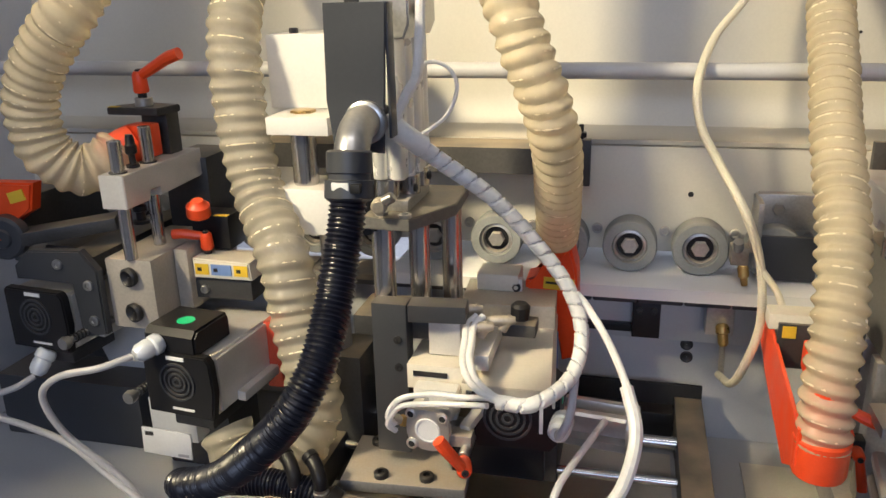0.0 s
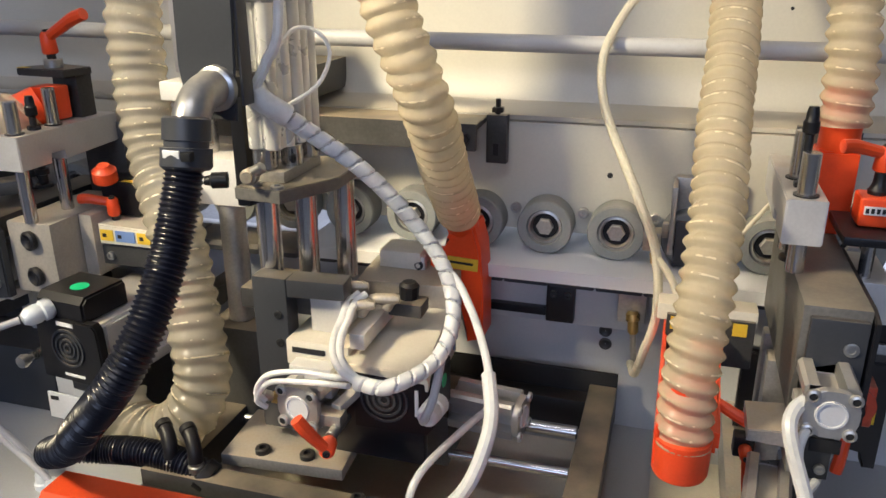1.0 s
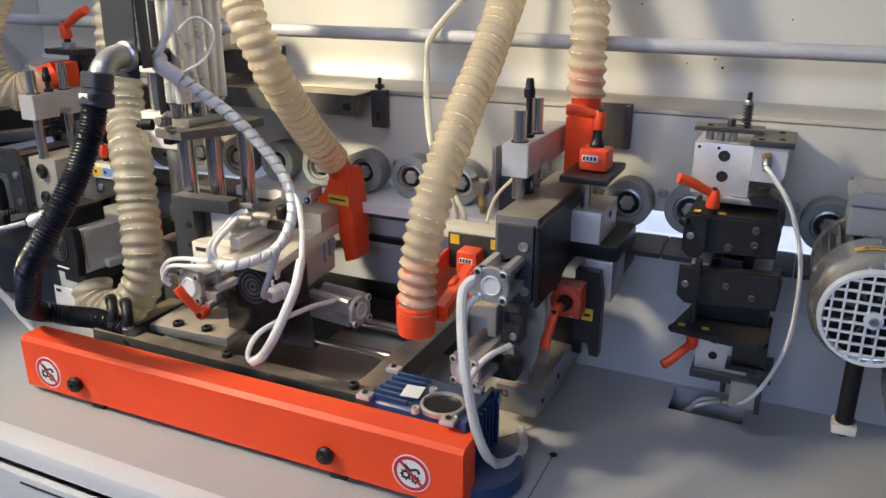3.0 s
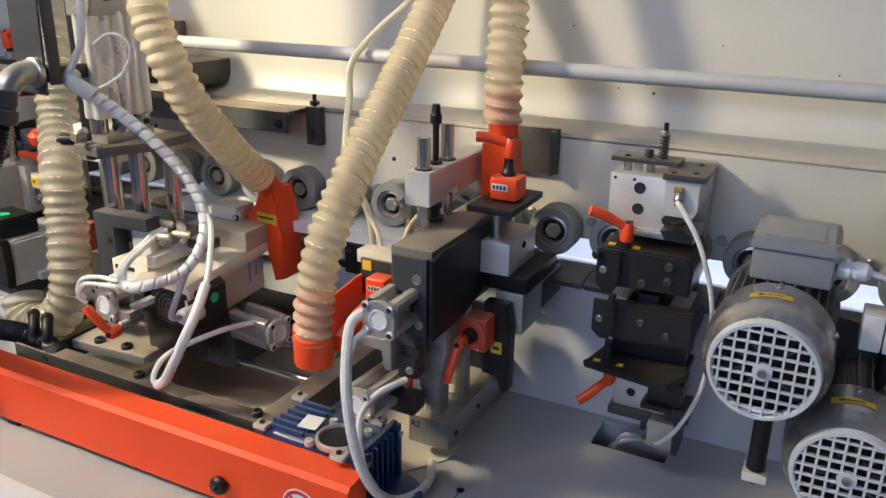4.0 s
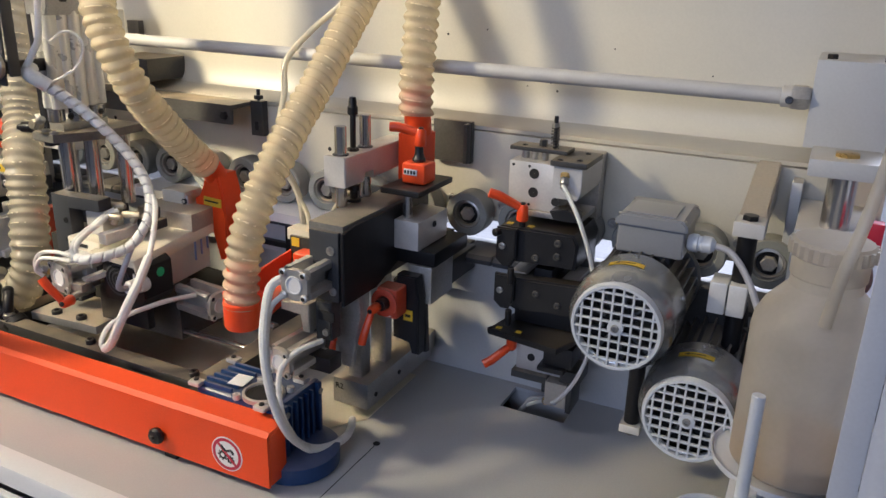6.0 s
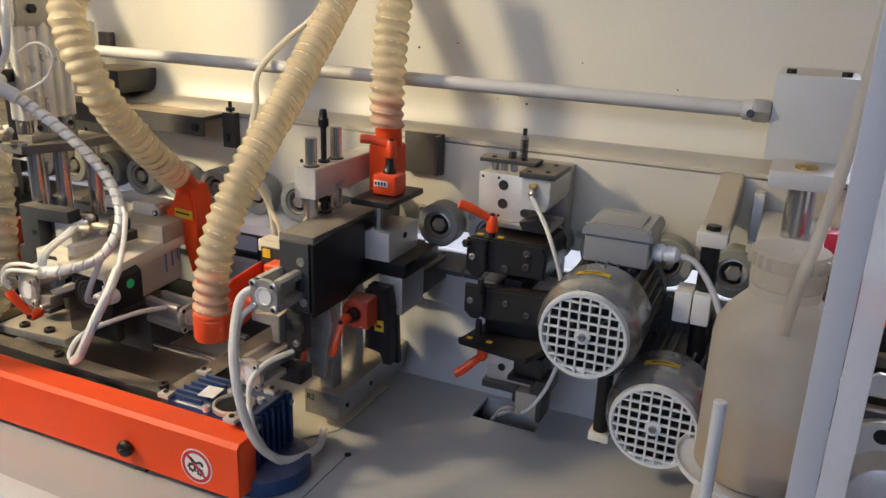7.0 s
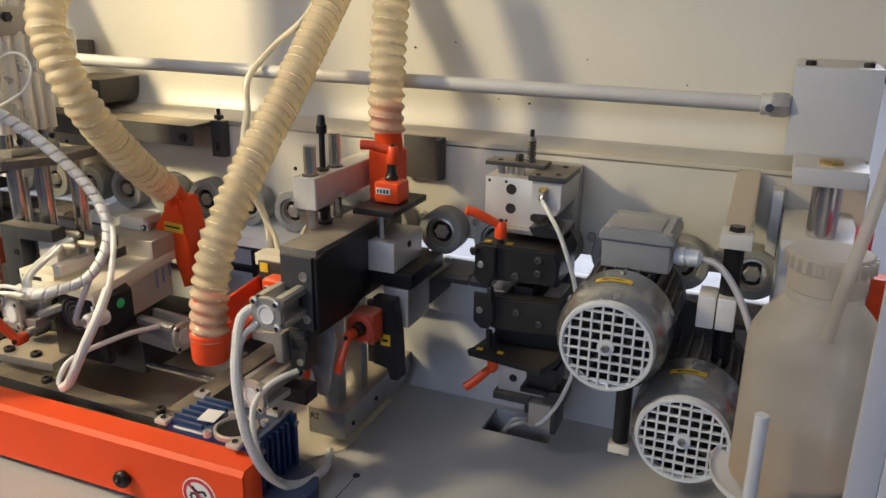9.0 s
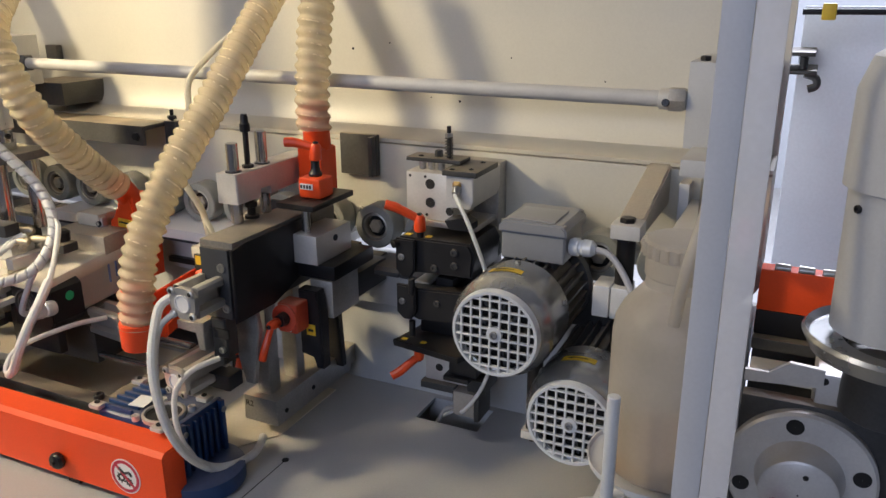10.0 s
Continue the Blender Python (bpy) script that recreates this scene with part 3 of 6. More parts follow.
def fan_motor(c, length=0.155, r=0.060, jbox=True, axis=(0.0, 1.0, 0.0)):
    """c: middle of the fan guard; the motor runs back from it along axis."""
    c, d = Vector(c), Vector(axis).normalized()
    t = thing("electric_motor", c, "silver grey electric motor with a white fan guard", "motor", "buffing motors")
    R = r
    part("fan_cowl", lathe(c, d, [(0.004, R * 0.84), (0.002, R * 0.93), (0.008, R * 1.0), (0.020, R * 1.12), (0.035, R * 1.15), (0.085, R * 1.15), (0.087, R * 1.11), (0.02, R * 1.05)], 48, cap=False), M_GREY, t, "silver grey sheet fan cowl")
    g = lathe(c, d, [(0.010, R * 0.87), (-0.001, R * 0.865), (-0.004, R * 0.885), (-0.004, R * 0.945), (0.003, R * 0.975), (0.010, R * 0.975)], 48, cap=False)
    part("guard_ring", g, M_GUARD, t, "white plastic guard ring")
    d0, u, w = frame_of(d)
    u, w = Vector((1, 0, 0)), Vector((0, 0, 1))
    gap, rr = R * 0.213, R * 0.88
    for k in range(-4, 4):
        o = (k + 0.5) * gap
        h = math.sqrt(max(rr * rr - o * o, 0))
        for e, f in ((u, w), (w, u)):
            m = c + e * o - d * 0.001
            q = f * h + e * 0.0012 + d * 0.0022
            part("guard_bar", box(m - q, m + q, 0.0006), M_GUARD, t)
    part("guard_hub", lathe(c - d * 0.004, d, [(0, R * 0.08), (0, R * 0.17), (0.005, R * 0.17)], 24, cap=False), M_GUARD, t)
    part("guard_screw", bolt(c - d * 0.0045, -d, R * 0.085, 0.003), M_NICKEL, t)
    # Solid disc whose near-black colour stands in for shade behind the guard.
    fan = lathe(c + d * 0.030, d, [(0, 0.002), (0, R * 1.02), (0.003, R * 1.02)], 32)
    part("dark_back", fan, M_VOID, t, "near-black disc painted as shade inside the cowl")
    for k in range(9):
        bl = bmesh.new()
        a = 2 * math.pi * k / 9
        m = c + d * 0.02 + (u * math.cos(a) + w * math.sin(a)) * R * 0.58
        box(m - Vector((R * 0.26, 0.007, 0.0015)), m + Vector((R * 0.26, 0.007, 0.0015)), 0, bl, (0, -math.degrees(a), 0))
        part("fan_blade", bl, M_GREYD, t)
    # finned body
    body = lathe(c, d, [(0.086, R * 0.93), (length, R * 0.93), (length + 0.006, R * 0.85)], 36)
    part("motor_body", body, M_GREYD, t, "dark finned motor body")
    for k in range(28):
        a = 2 * math.pi * k / 28
        fin = bmesh.new()
        m = c + d * (0.088 + length) * 0.5 + (u * math.cos(a) + w * math.sin(a)) * R * 1.0
        box(m - Vector((R * 0.11, (length - 0.09) / 2, 0.0013)), m + Vector((R * 0.11, (length - 0.09) / 2, 0.0013)), 0, fin, (0, -math.degrees(a), 0))
        part("fin", fin, M_GREYD, t)
    part("flange", lathe(c + d * (length + 0.004), d, [(0, R * 1.12), (0.012, R * 1.15), (0.022, R * 0.6), (0.040, R * 0.55)], 36), M_GREYD, t)
    for a in (0.35, 1.57, 2.8):
        q = c + d * 0.074 + (u * math.cos(a) + w * math.sin(a)) * R * 1.145
        part("cowl_screw", bolt(q, u * math.cos(a) + w * math.sin(a), 0.0036, 0.003), M_NICKEL, t)
    # arrow sticker on top of the cowl
    st = bmesh.new()
    for k in range(10):
        a0, a1 = 1.37 + 0.066 * k - 0.05, 1.37 + 0.066 * (k + 1) - 0.05
        for s0, s1 in ((0.040, 0.052),):
            q = [c + d * s + (u * math.cos(a) + w * math.sin(a)) * (R * 1.15 + 0.0006) for a, s in ((a0, s0), (a1, s0), (a1, s1), (a0, s1))]
            st.faces.new([st.verts.new(p) for p in q])
    part("arrow_sticker", st, M_YEL, t, "yellow rotation arrow sticker")
    ar = bmesh.new()
    P = lambda a, s: c + d * s + (u * math.cos(a) + w * math.sin(a)) * (R * 1.15 + 0.0011)
    for k in range(6):
        a0, a1 = 1.48 + 0.05 * k, 1.48 + 0.05 * (k + 1)
        ar.faces.new([ar.verts.new(p) for p in (P(a0, 0.045), P(a1, 0.045), P(a1, 0.0472), P(a0, 0.0472))])
    ar.faces.new([ar.verts.new(p) for p in (P(1.78, 0.0425), P(1.88, 0.0461), P(1.78, 0.0497))])
    part("arrow", ar, M_INK, t)
    return t


MOT1 = (0.833, 0.868, 0.968)
MOT2 = (0.926, 0.877, 0.866)
m1 = fan_motor(MOT1, 0.180, 0.0562)
m2 = fan_motor(MOT2, 0.180, 0.0555)
# terminal box on the upper motor
jb = part("terminal_box", box((0.799, 0.972, 1.026), (0.882, 1.056, 1.062), 0.004, None, None, None, 3), M_JBOX, m1, "grey cast terminal box")
part("lid", prism([(0.796, 1.0625), (0.796, 1.0700), (0.803, 1.0775), (0.878, 1.0775), (0.885, 1.0700), (0.885, 1.0625)], 0.968, 1.060, "y", None, 0.002), M_JBOX, jb, "grey lid with sloping rim")
part("lid_panel", box((0.808, 0.974, 1.0776), (0.868, 1.036, 1.0795), 0.001), M_JBOX, jb, "raised lid panel")
for x, y in ((0.802, 0.974), (0.879, 0.974), (0.802, 1.054), (0.879, 1.054)):
    part("lid_screw", bolt((x, y, 1.074), (0, 0, 1), 0.0038, 0.003), M_NICKEL, jb)
part("box_neck", box((0.818, 0.995, 0.995), (0.864, 1.045, 1.0258), 0.003), M_GREYD, jb, "dark cast neck")
gl = part("cable_gland", lathe((0.884, 0.990, 1.047), (1, 0, 0), [(0, 0.009), (0.004, 0.0115), (0.012, 0.0115), (0.013, 0.0095), (0.016, 0.0095), (0.018, 0.0112), (0.028, 0.0105), (0.033, 0.006)], 16), M_GUARD, jb, "white plastic cable gland")
part("cable", sweep([(0.915, 0.990, 1.047), (0.936, 0.986, 1.043), (0.958, 0.977, 1.020), (0.978, 0.962, 0.985), (0.998, 0.948, 0.93), (1.01, 0.94, 0.86), (1.02, 0.95, 0.70)], 0.0042, 10), M_GTUBE, gl, "grey cable")

# ---- shared small things ----


def oriented(p, d, up=(0, 0, 1)):
    d = Vector(d).normalized()
    up = Vector(up)
    x = d.cross(up).normalized()
    z = x.cross(d)
    return Matrix(((x.x, d.x, z.x, p[0]), (x.y, d.y, z.y, p[1]), (x.z, d.z, z.z, p[2]), (0, 0, 0, 1)))


def pneumatic_cylinder(p, d, length, s=0.042, label="aluminium pneumatic cylinder with four corner screws", up=(0, 0, 1), tie=0.38):
    """A square profile cylinder; p: middle of its end face, d: the way it runs back."""
    M = oriented(p, d, up)
    t = thing("pneumatic_cylinder", p, label, "cylinder", "pneumatic cylinders")
    h = s / 2
    def put(bm):
        bmesh.ops.transform(bm, matrix=M, verts=bm.verts[:])
        return bm
    body = bmesh.new()
    c = h * 0.36
    out = []
    for sx, sz in ((1, 1), (-1, 1), (-1, -1), (1, -1)):
        a = [(h * 0.42, h * 0.86), (h * 0.48, h), (h - c * 0.4, h), (h, h - c * 0.4), (h, h * 0.48), (h * 0.86, h * 0.42)]
        if sx * sz < 0:
            a = a[::-1]
        out += [(sx * q, sz * r) for q, r in a]
    prism(out, 0.006, length, "y", body, 0.0006)
    part("profile_body", put(body), M_CYL, t)
    cap = prism([(h * math.copysign(abs(math.cos(a)) ** 0.75, math.cos(a)), h * math.copysign(abs(math.sin(a)) ** 0.75, math.sin(a))) for a in [2 * math.pi * k / 32 for k in range(32)]], -0.002, 0.006, "y", None, 0.0008)
    part("end_cap", put(cap), M_CYL, t)
    ring = lathe((0, -0.002, 0), (0, -1, 0), [(0, h * 0.6), (0.0015, h * 0.58), (0.0015, h * 0.5), (0.0002, h * 0.48), (0.0002, 0.0004)], 28, cap=False)
    part("piston_cap", put(ring), M_LIGHT, t, "pale end disc")
    for sx in (1, -1):
        for sz in (1, -1):
            b = lathe((sx * h * 0.74, -0.0045, sz * h * 0.74), (0, 1, 0), [(0.004, h * 0.12), (0.0035, h * 0.15), (0, h * 0.15), (-0.001, h * 0.17), (0, h * 0.26), (0.003, h * 0.27)], 14, cap=False)
            k = part("corner_boss", put(b), M_CYL, t)
            hole = lathe((sx * h * 0.74, -0.0042, sz * h * 0.74), (0, -1, 0), [(0, h * 0.165), (0.0004, h * 0.165)], 12)
            part("screw", put(hole), M_VOID, k, "dark socket screw")
    return t


def tube_run(name, pts, r, material, label, category="tube", group="pneumatic tubes", seg=10):
    t = thing(name, pts[0], label, category, group)
    part("tube_wall", sweep(pts, r, seg, 0.005), material, t)
    return t


def push_fitting(p, d, label="nickel elbow push-in fitting", size=1.0):
    p, d = Vector(p), Vector(d).normalized()
    t = thing("push_in_fitting", p, label, "fitting", "push-in fittings")
    s = size
    part("collar", lathe(p, d, [(0, 0.0045 * s), (0.003 * s, 0.0062 * s), (0.010 * s, 0.0062 * s), (0.011 * s, 0.0048 * s), (0.016 * s, 0.0045 * s)], 14), M_NICKEL, t)
    part("hexagon", lathe(p - d * 0.006 * s, d, [(0, 0.0066 * s), (0.006 * s, 0.0066 * s)], 6), M_BRASS, t)
    return t


# ---- sliding frame behind the orange cover ----
t = thing("slide_frame", (0.0, 0.85, Z0), "dark steel slide frame over a dusty tray", "frame")
part("front_bar", box((-0.262, 0.792, 0.742), (0.262, 0.820, 0.770), 0.002), M_DARK, t)
part("front_lip", box((-0.262, 0.772, 0.742), (0.10, 0.791, 0.750), 0.001), M_BLK2, t)
part("right_bar", box((0.207, 0.821, 0.715), (0.245, 1.15, 0.758), 0.002), M_DARK, t)
part("left_bar", box((-0.262, 0.821, 0.715), (-0.225, 1.15, 0.758), 0.002), M_DARK, t)
part("rear_bar", box((-0.224, 1.12, 0.70), (0.206, 1.15, 0.745), 0.002), M_BLK2, t)
# Closed panel; its near-black colour paints the shade of an opening.
part("rear_panel", box((-0.224, 1.151, 0.70), (0.245, 1.157, 0.776), 0.001), M_VOID, t, "near-black panel painted as a shaded opening in the lower wall")
for x in (-0.243, 0.226):
    for y in (0.83, 1.13):
        part("foot", box((x - 0.015, y - 0.015, Z0), (x + 0.015, y + 0.012, 0.7145), 0.001), M_DARK, t)
for x in (0.222, -0.24, 0.0):
    part("screw", bolt((x, 0.808, 0.770), (0, 0, 1), 0.008, 0.008), M_BLK2, t)
part("guide_rod", cyl((-0.224, 1.025, 0.757), (0.206, 1.025, 0.757), 0.0085), M_CHROME, t, "polished steel guide rod")
part("guide_rod", cyl((-0.224, 0.955, 0.745), (0.206, 0.955, 0.745), 0.006), M_CHROME, t, "polished steel guide rod")
part("front_rod", cyl((0.075, 0.779, 0.757), (0.245, 0.779, 0.757), 0.0075), M_CHROME, t, "polished steel rod under the cover")
part("rod_clamp", box((0.245, 0.770, 0.745), (0.27, 0.79, 0.772), 0.002), M_BLK2, t)
part("tray", box((-0.222, 0.822, Z0 + 0.0005), (0.205, 1.118, Z0 + 0.004), 0.0), M_CAST, t, "cream dusty tray")

# ---- end-trimming unit on its slide ----
u = thing("end_trimming_unit", (0.0, 0.90, 0.74), "cream end-trimming motor unit on a dusty steel slide", "trimming unit")
s = part("slide_plate", box((-0.190, 0.845, 0.758), (-0.040, 0.945, 0.773), 0.002, None, (0, 0, 4)), M_STEEL, u, "dusty steel slide plate")
for x, y in ((-0.140, 0.857), (-0.085, 0.862), (-0.165, 0.925)):
    part("screw", bolt((x, y, 0.772), (0, 0, 1), 0.009, 0.008), M_BLK2, s)
part("carriage", box((-0.150, 0.947, 0.730), (0.06, 1.05, 0.80), 0.003), M_DARK, u)
part("carriage_front", box((-0.06, 0.885, 0.773), (0.05, 0.90, 0.84), 0.002), M_BLK2, u)
mo = part("motor_end_cap", prism([(-0.026, 0.822), (-0.026, 0.893), (-0.016, 0.900), (0.058, 0.900), (0.068, 0.892), (0.068, 0.838), (0.058, 0.824)], 0.869, 0.932, "y", None, 0.002), M_BLACK, u, "black plastic motor end cap with a fan grille")
for q in (0.028, 0.021, 0.014, 0.007):
    part("grille_ring", lathe((0.010, 0.8695, 0.862), (0, -1, 0), [(0, q), (0.002, q), (0.002, q - 0.0028), (0, q - 0.0028)], 28, cap=False), M_PLATE, mo)
part("lettering_bar", box((0.046, 0.867, 0.848), (0.050, 0.869, 0.880), 0), M_PAPER, mo, "pale lettering bar")
part("green_dot", lathe((0.068, 0.905, 0.876), (1, 0, 0), [(0, 0.008), (0.0008, 0.008)], 24), M_GREEN, mo, "green round sticker")
part("motor_body", prism([(0.9325, 0.826), (1.052, 0.835), (1.052, 0.905), (0.9325, 0.897)], -0.020, 0.041, "x", None, 0.003), M_WHITE, u, "cream painted motor body")
cv = part("motor_cover", prism([(-0.040, 0.0), (0.059, 0.0), (0.064, -0.008), (0.064, -0.020), (0.061, -0.020), (0.061, -0.010), (-0.036, -0.006), (-0.036, -0.03), (-0.040, -0.03)], 0.858, 1.060, "y", None, 0.001), M_CAST, u, "cream dusty sheet cover")
for v in cv.data.vertices:
    v.co.z += 0.906 + (v.co.y + 0.90 - 0.858) * 0.065
    v.co.x -= (v.co.y + 0.90 - 0.858) * 0.09
for k, yy in enumerate((0.975, 0.992, 1.009)):
    part("side_mark", box((0.0502 - 0.0016 * k, yy + 0.028, 0.862 + 0.006 * k), (0.0522 - 0.0016 * k, yy + 0.031, 0.896), 0), M_BLUEST, u)
part("rear_block", box((-0.075, 1.00, 0.905), (0.045, 1.09, 0.945), 0.002, None, (0, 0, 4)), M_BEIGE, u, "dusty beige cross block")
part("rear_block", box((-0.06, 1.045, 0.945), (-0.005, 1.09, 0.968), 0.002), M_CAST, u)
gl = part("cable_gland", lathe((0.073, 0.870, 0.869), (-0.1, -1, 0.05), [(0, 0.011), (0.004, 0.0125), (0.016, 0.0125), (0.018, 0.0105), (0.022, 0.0125), (0.034, 0.0115), (0.038, 0.008)], 16), M_GUARD, u, "white plastic cable gland")
part("cable", sweep([(0.070, 0.836, 0.871), (0.073, 0.815, 0.880), (0.083, 0.815, 0.905), (0.086, 0.840, 0.945), (0.086, 0.868, 0.974)], 0.0045, 10), M_GTUBE, gl, "grey cable")
# bracket tower
tw = part("bracket_plate", box((-0.152, 0.886, 0.79), (-0.110, 0.912, 0.984), 0.002), M_PLATE, u, "dark grey bracket plate")
part("bracket_arm", box((-0.109, 0.886, 0.964), (-0.042, 0.915, 0.985), 0.002, None, (0, 0, 5)), M_PLATE, u, "dark grey bracket arm")
for z in (0.905, 0.94):
    part("screw", bolt((-0.121, 0.886, z), (0, -1, 0), 0.005, 0.002), M_VOID, tw)
part("aluminium_block", box((-0.088, 0.90, 0.918), (-0.050, 0.945, 0.963), 0.002), M_ALU, u)
part("guide_block", box((-0.108, 0.874, 0.886), (-0.032, 0.95, 0.917), 0.002), M_CAST, u, "cream guide block")
part("slot", box((-0.100, 0.8725, 0.903), (-0.06, 0.8745, 0.909), 0), M_VOID, u)
part("port_block", box((-0.095, 0.853, 0.862), (-0.045, 0.8735, 0.898), 0.002), M_ANOD, u)
part("port_screw", bolt((-0.086, 0.853, 0.884), (0, -1, 0), 0.008, 0.004), M_BLK2, u)
part("valve_rail", box((-0.030, 0.872, 0.917), (-0.012, 0.985, 0.936), 0.002), M_ALU, u)
for x, y, z in ((-0.028, 0.905, 0.956), (-0.006, 0.925, 0.957), (-0.045, 0.93, 0.966)):
    f = part("flow_regulator", lathe((x, y, z - 0.012), (0.5, 0.1, 0.9), [(0, 0.006), (0.012, 0.006), (0.013, 0.004), (0.02, 0.004)], 12), M_TARN, u, "nickel flow regulator")
    part("regulator_body", lathe((x - 0.018, y - 0.004, z), (1, 0.2, 0), [(0, 0.0045), (0.008, 0.0065), (0.026, 0.0065), (0.034, 0.0045)], 12), M_TARN, f, "tarnished metal body")
part("black_knob", lathe((0.010, 0.955, 0.934), (0.05, 0.0, 1), [(0, 0.006), (0.012, 0.007), (0.014, 0.011), (0.03, 0.012), (0.034, 0.008)], 10), M_BLACK, u, "black adjusting knob")
part("knob_block", box((-0.008, 0.935, 0.932), (0.032, 0.965, 0.948), 0.002), M_DARK, u)
pneumatic_cylinder((0.149, 0.951, 0.816), (-1, 0.12, 0), 0.085, 0.046, "dusty aluminium cylinder across the slide")
pneumatic_cylinder((-0.070, 0.822, 0.866), (0.12, 1, 0), 0.055, 0.050)
clamp_lever((-0.028, 0.805, 0.842), (0.3, -0.9, 0.1), (-0.62, -0.1, 0.95), 0.050, 0.95)
push_fitting((-0.102, 0.826, 0.872), (-0.6, -0.4, 0.3))
t = thing("hinge_link", (-0.03, 0.83, 0.85), "steel fork link and pin beside a small cylinder", "linkage")
part("fork", box((-0.058, 0.822, 0.848), (-0.022, 0.842, 0.862), 0.002), M_STEEL, t)
part("pin", cyl((-0.028, 0.808, 0.846), (-0.028, 0.85, 0.846), 0.006), M_NICKEL, t)
part("strap", box((-0.030, 0.835, 0.862), (-0.018, 0.90, 0.872), 0.001, None, (8, 0, -15)), M_ALU, t)

# orange hood at the back of the trimming unit
h = thing("suction_hood", (0.04, 1.08, 0.95), "orange steel suction hood with a yellow arrow sticker", "hood", "suction hoods")
part("spigot", sweep([(0.043, 1.055, 1.028), (0.041, 1.076, 1.004), (0.043, 1.090, 0.980)], 0.0206, 24, 0.004), M_ORANGE, h, "orange hose spigot")
part("shroud", prism([(0.002, 0.955), (0.020, 0.960), (0.024, 0.985), (0.032, 1.004), (0.060, 1.004), (0.068, 0.975), (0.072, 0.925), (0.073, 0.850), (0.052, 0.843), (0.047, 0.895), (0.034, 0.922), (0.014, 0.930), (0.002, 0.934)], 1.062, 1.115, "y", None, 0.004), M_ORANGE, h)
sk = part("arrow_sticker", box((0.026, 1.0603, 0.946), (0.066, 1.0617, 0.962), 0, None, (0, 3, 0)), M_YEL, h, "yellow sticker with a black arrow")
part("arrow", box((0.029, 1.0595, 0.9535), (0.060, 1.0602, 0.9565), 0, None, (0, 3, 0)), M_INK, sk)
part("hinge_ear", box((-0.022, 1.048, 0.940), (0.0, 1.060, 0.962), 0.002), M_ALU, h)
part("ear_screw", bolt((-0.008, 1.048, 0.951), (0, -1, 0), 0.006, 0.003), M_BLK2, h)

# ---- upright cylinder with guide rods, and the lift column ----
c = thing("lift_cylinder", (-0.105, 0.93, 1.085), "upright aluminium lift cylinder on a dark plate with rods", "cylinder")
part("profile_core", box((-0.139, 0.892, 1.128), (-0.106, 0.984, 1.60), 0.003), M_PROFILE, c, "bright aluminium profile")
for x, y, r in ((-0.134, 0.894, 0.0085), (-0.114, 0.894, 0.0085), (-0.108, 0.914, 0.0075), (-0.106, 0.935, 0.0085), (-0.108, 0.957, 0.0075), (-0.110, 0.978, 0.0085)):
    part("profile_rib", cyl((x, y, 1.1285), (x, y, 1.60), r, 16), M_PROFILE, c, "rounded aluminium profile rib")
for x, y, r in ((-0.130, 0.902, 0.0135), (-0.112, 0.928, 0.0125), (-0.112, 0.968, 0.0135)):
    part("foot_sleeve", cyl((x, y, 1.1052), (x, y, 1.1278), r, 20), M_CHROME, c, "polished foot sleeve")
part("top_clamp", prism([(-0.146, 1.276), (-0.146, 1.318), (-0.094, 1.318), (-0.094, 1.290), (-0.100, 1.276)], 0.884, 0.992, "y", None, 0.002), M_STEEL, c, "dusty steel clamp")
part("clamp_bolt", hexbolt((-0.094, 0.912, 1.303), (1, 0, 0), 0.008, 0.006), M_BLK2, c)
for y in (0.905, 0.965):
    part("cap_screw", bolt((-0.100, y, 1.117), (1, 0, 0), 0.005, 0.003), M_BLK2, c)
part("foot_spacer", box((-0.138, 0.892, 1.092), (-0.104, 0.983, 1.105), 0.002), M_STEEL, c)
part("base_plate", prism([(-0.150, 0.868), (-0.096, 0.864), (-0.060, 0.935), (-0.064, 1.02), (-0.150, 1.02)], 1.078, 1.092, "z", None, 0.001), M_BODY, c, "dusty dark base plate")
for x, y, z in ((-0.13, 0.878, 1.092), (-0.102, 0.872, 1.092)):
    part("plate_screw", bolt((x, y, z), (0, 0, 1), 0.007, 0.004), M_NICKEL, c)
for x, y, r in ((-0.146, 0.925, 0.0135), (-0.108, 0.945, 0.0125), (-0.078, 0.985, 0.0125)):
    part("guide_rod", cyl((x, y, 0.955), (x, y, 1.0779), r), M_CHROME, c, "polished steel guide rod")
part("rod_foot", box((-0.185, 0.913, 0.93), (-0.080, 0.985, 0.955), 0.002), M_DARK, c)
f = part("valve_fitting", lathe((-0.128, 0.868, 1.106), (0.2, -1, 0.1), [(0, 0.009), (0.012, 0.009), (0.013, 0.006), (0.018, 0.006), (0.018, 0.003)], 14), M_TARN, c, "tarnished valve fitting")
part("side_port", lathe((-0.128, 0.862, 1.108), (0.9, 0, 0.5), [(0, 0.006), (0.018, 0.006), (0.02, 0.004)], 12), M_NICKEL, f)
part("black_fitting", lathe((-0.165, 0.880, 1.095), (-1, -0.4, 0), [(0, 0.009), (0.016, 0.009), (0.018, 0.006), (0.024, 0.005)], 12), M_BLACK, c, "black plastic fitting")
part("side_strip", box((-0.168, 0.90, 1.06), (-0.152, 0.935, 1.45), 0.002), M_BLK2, c)

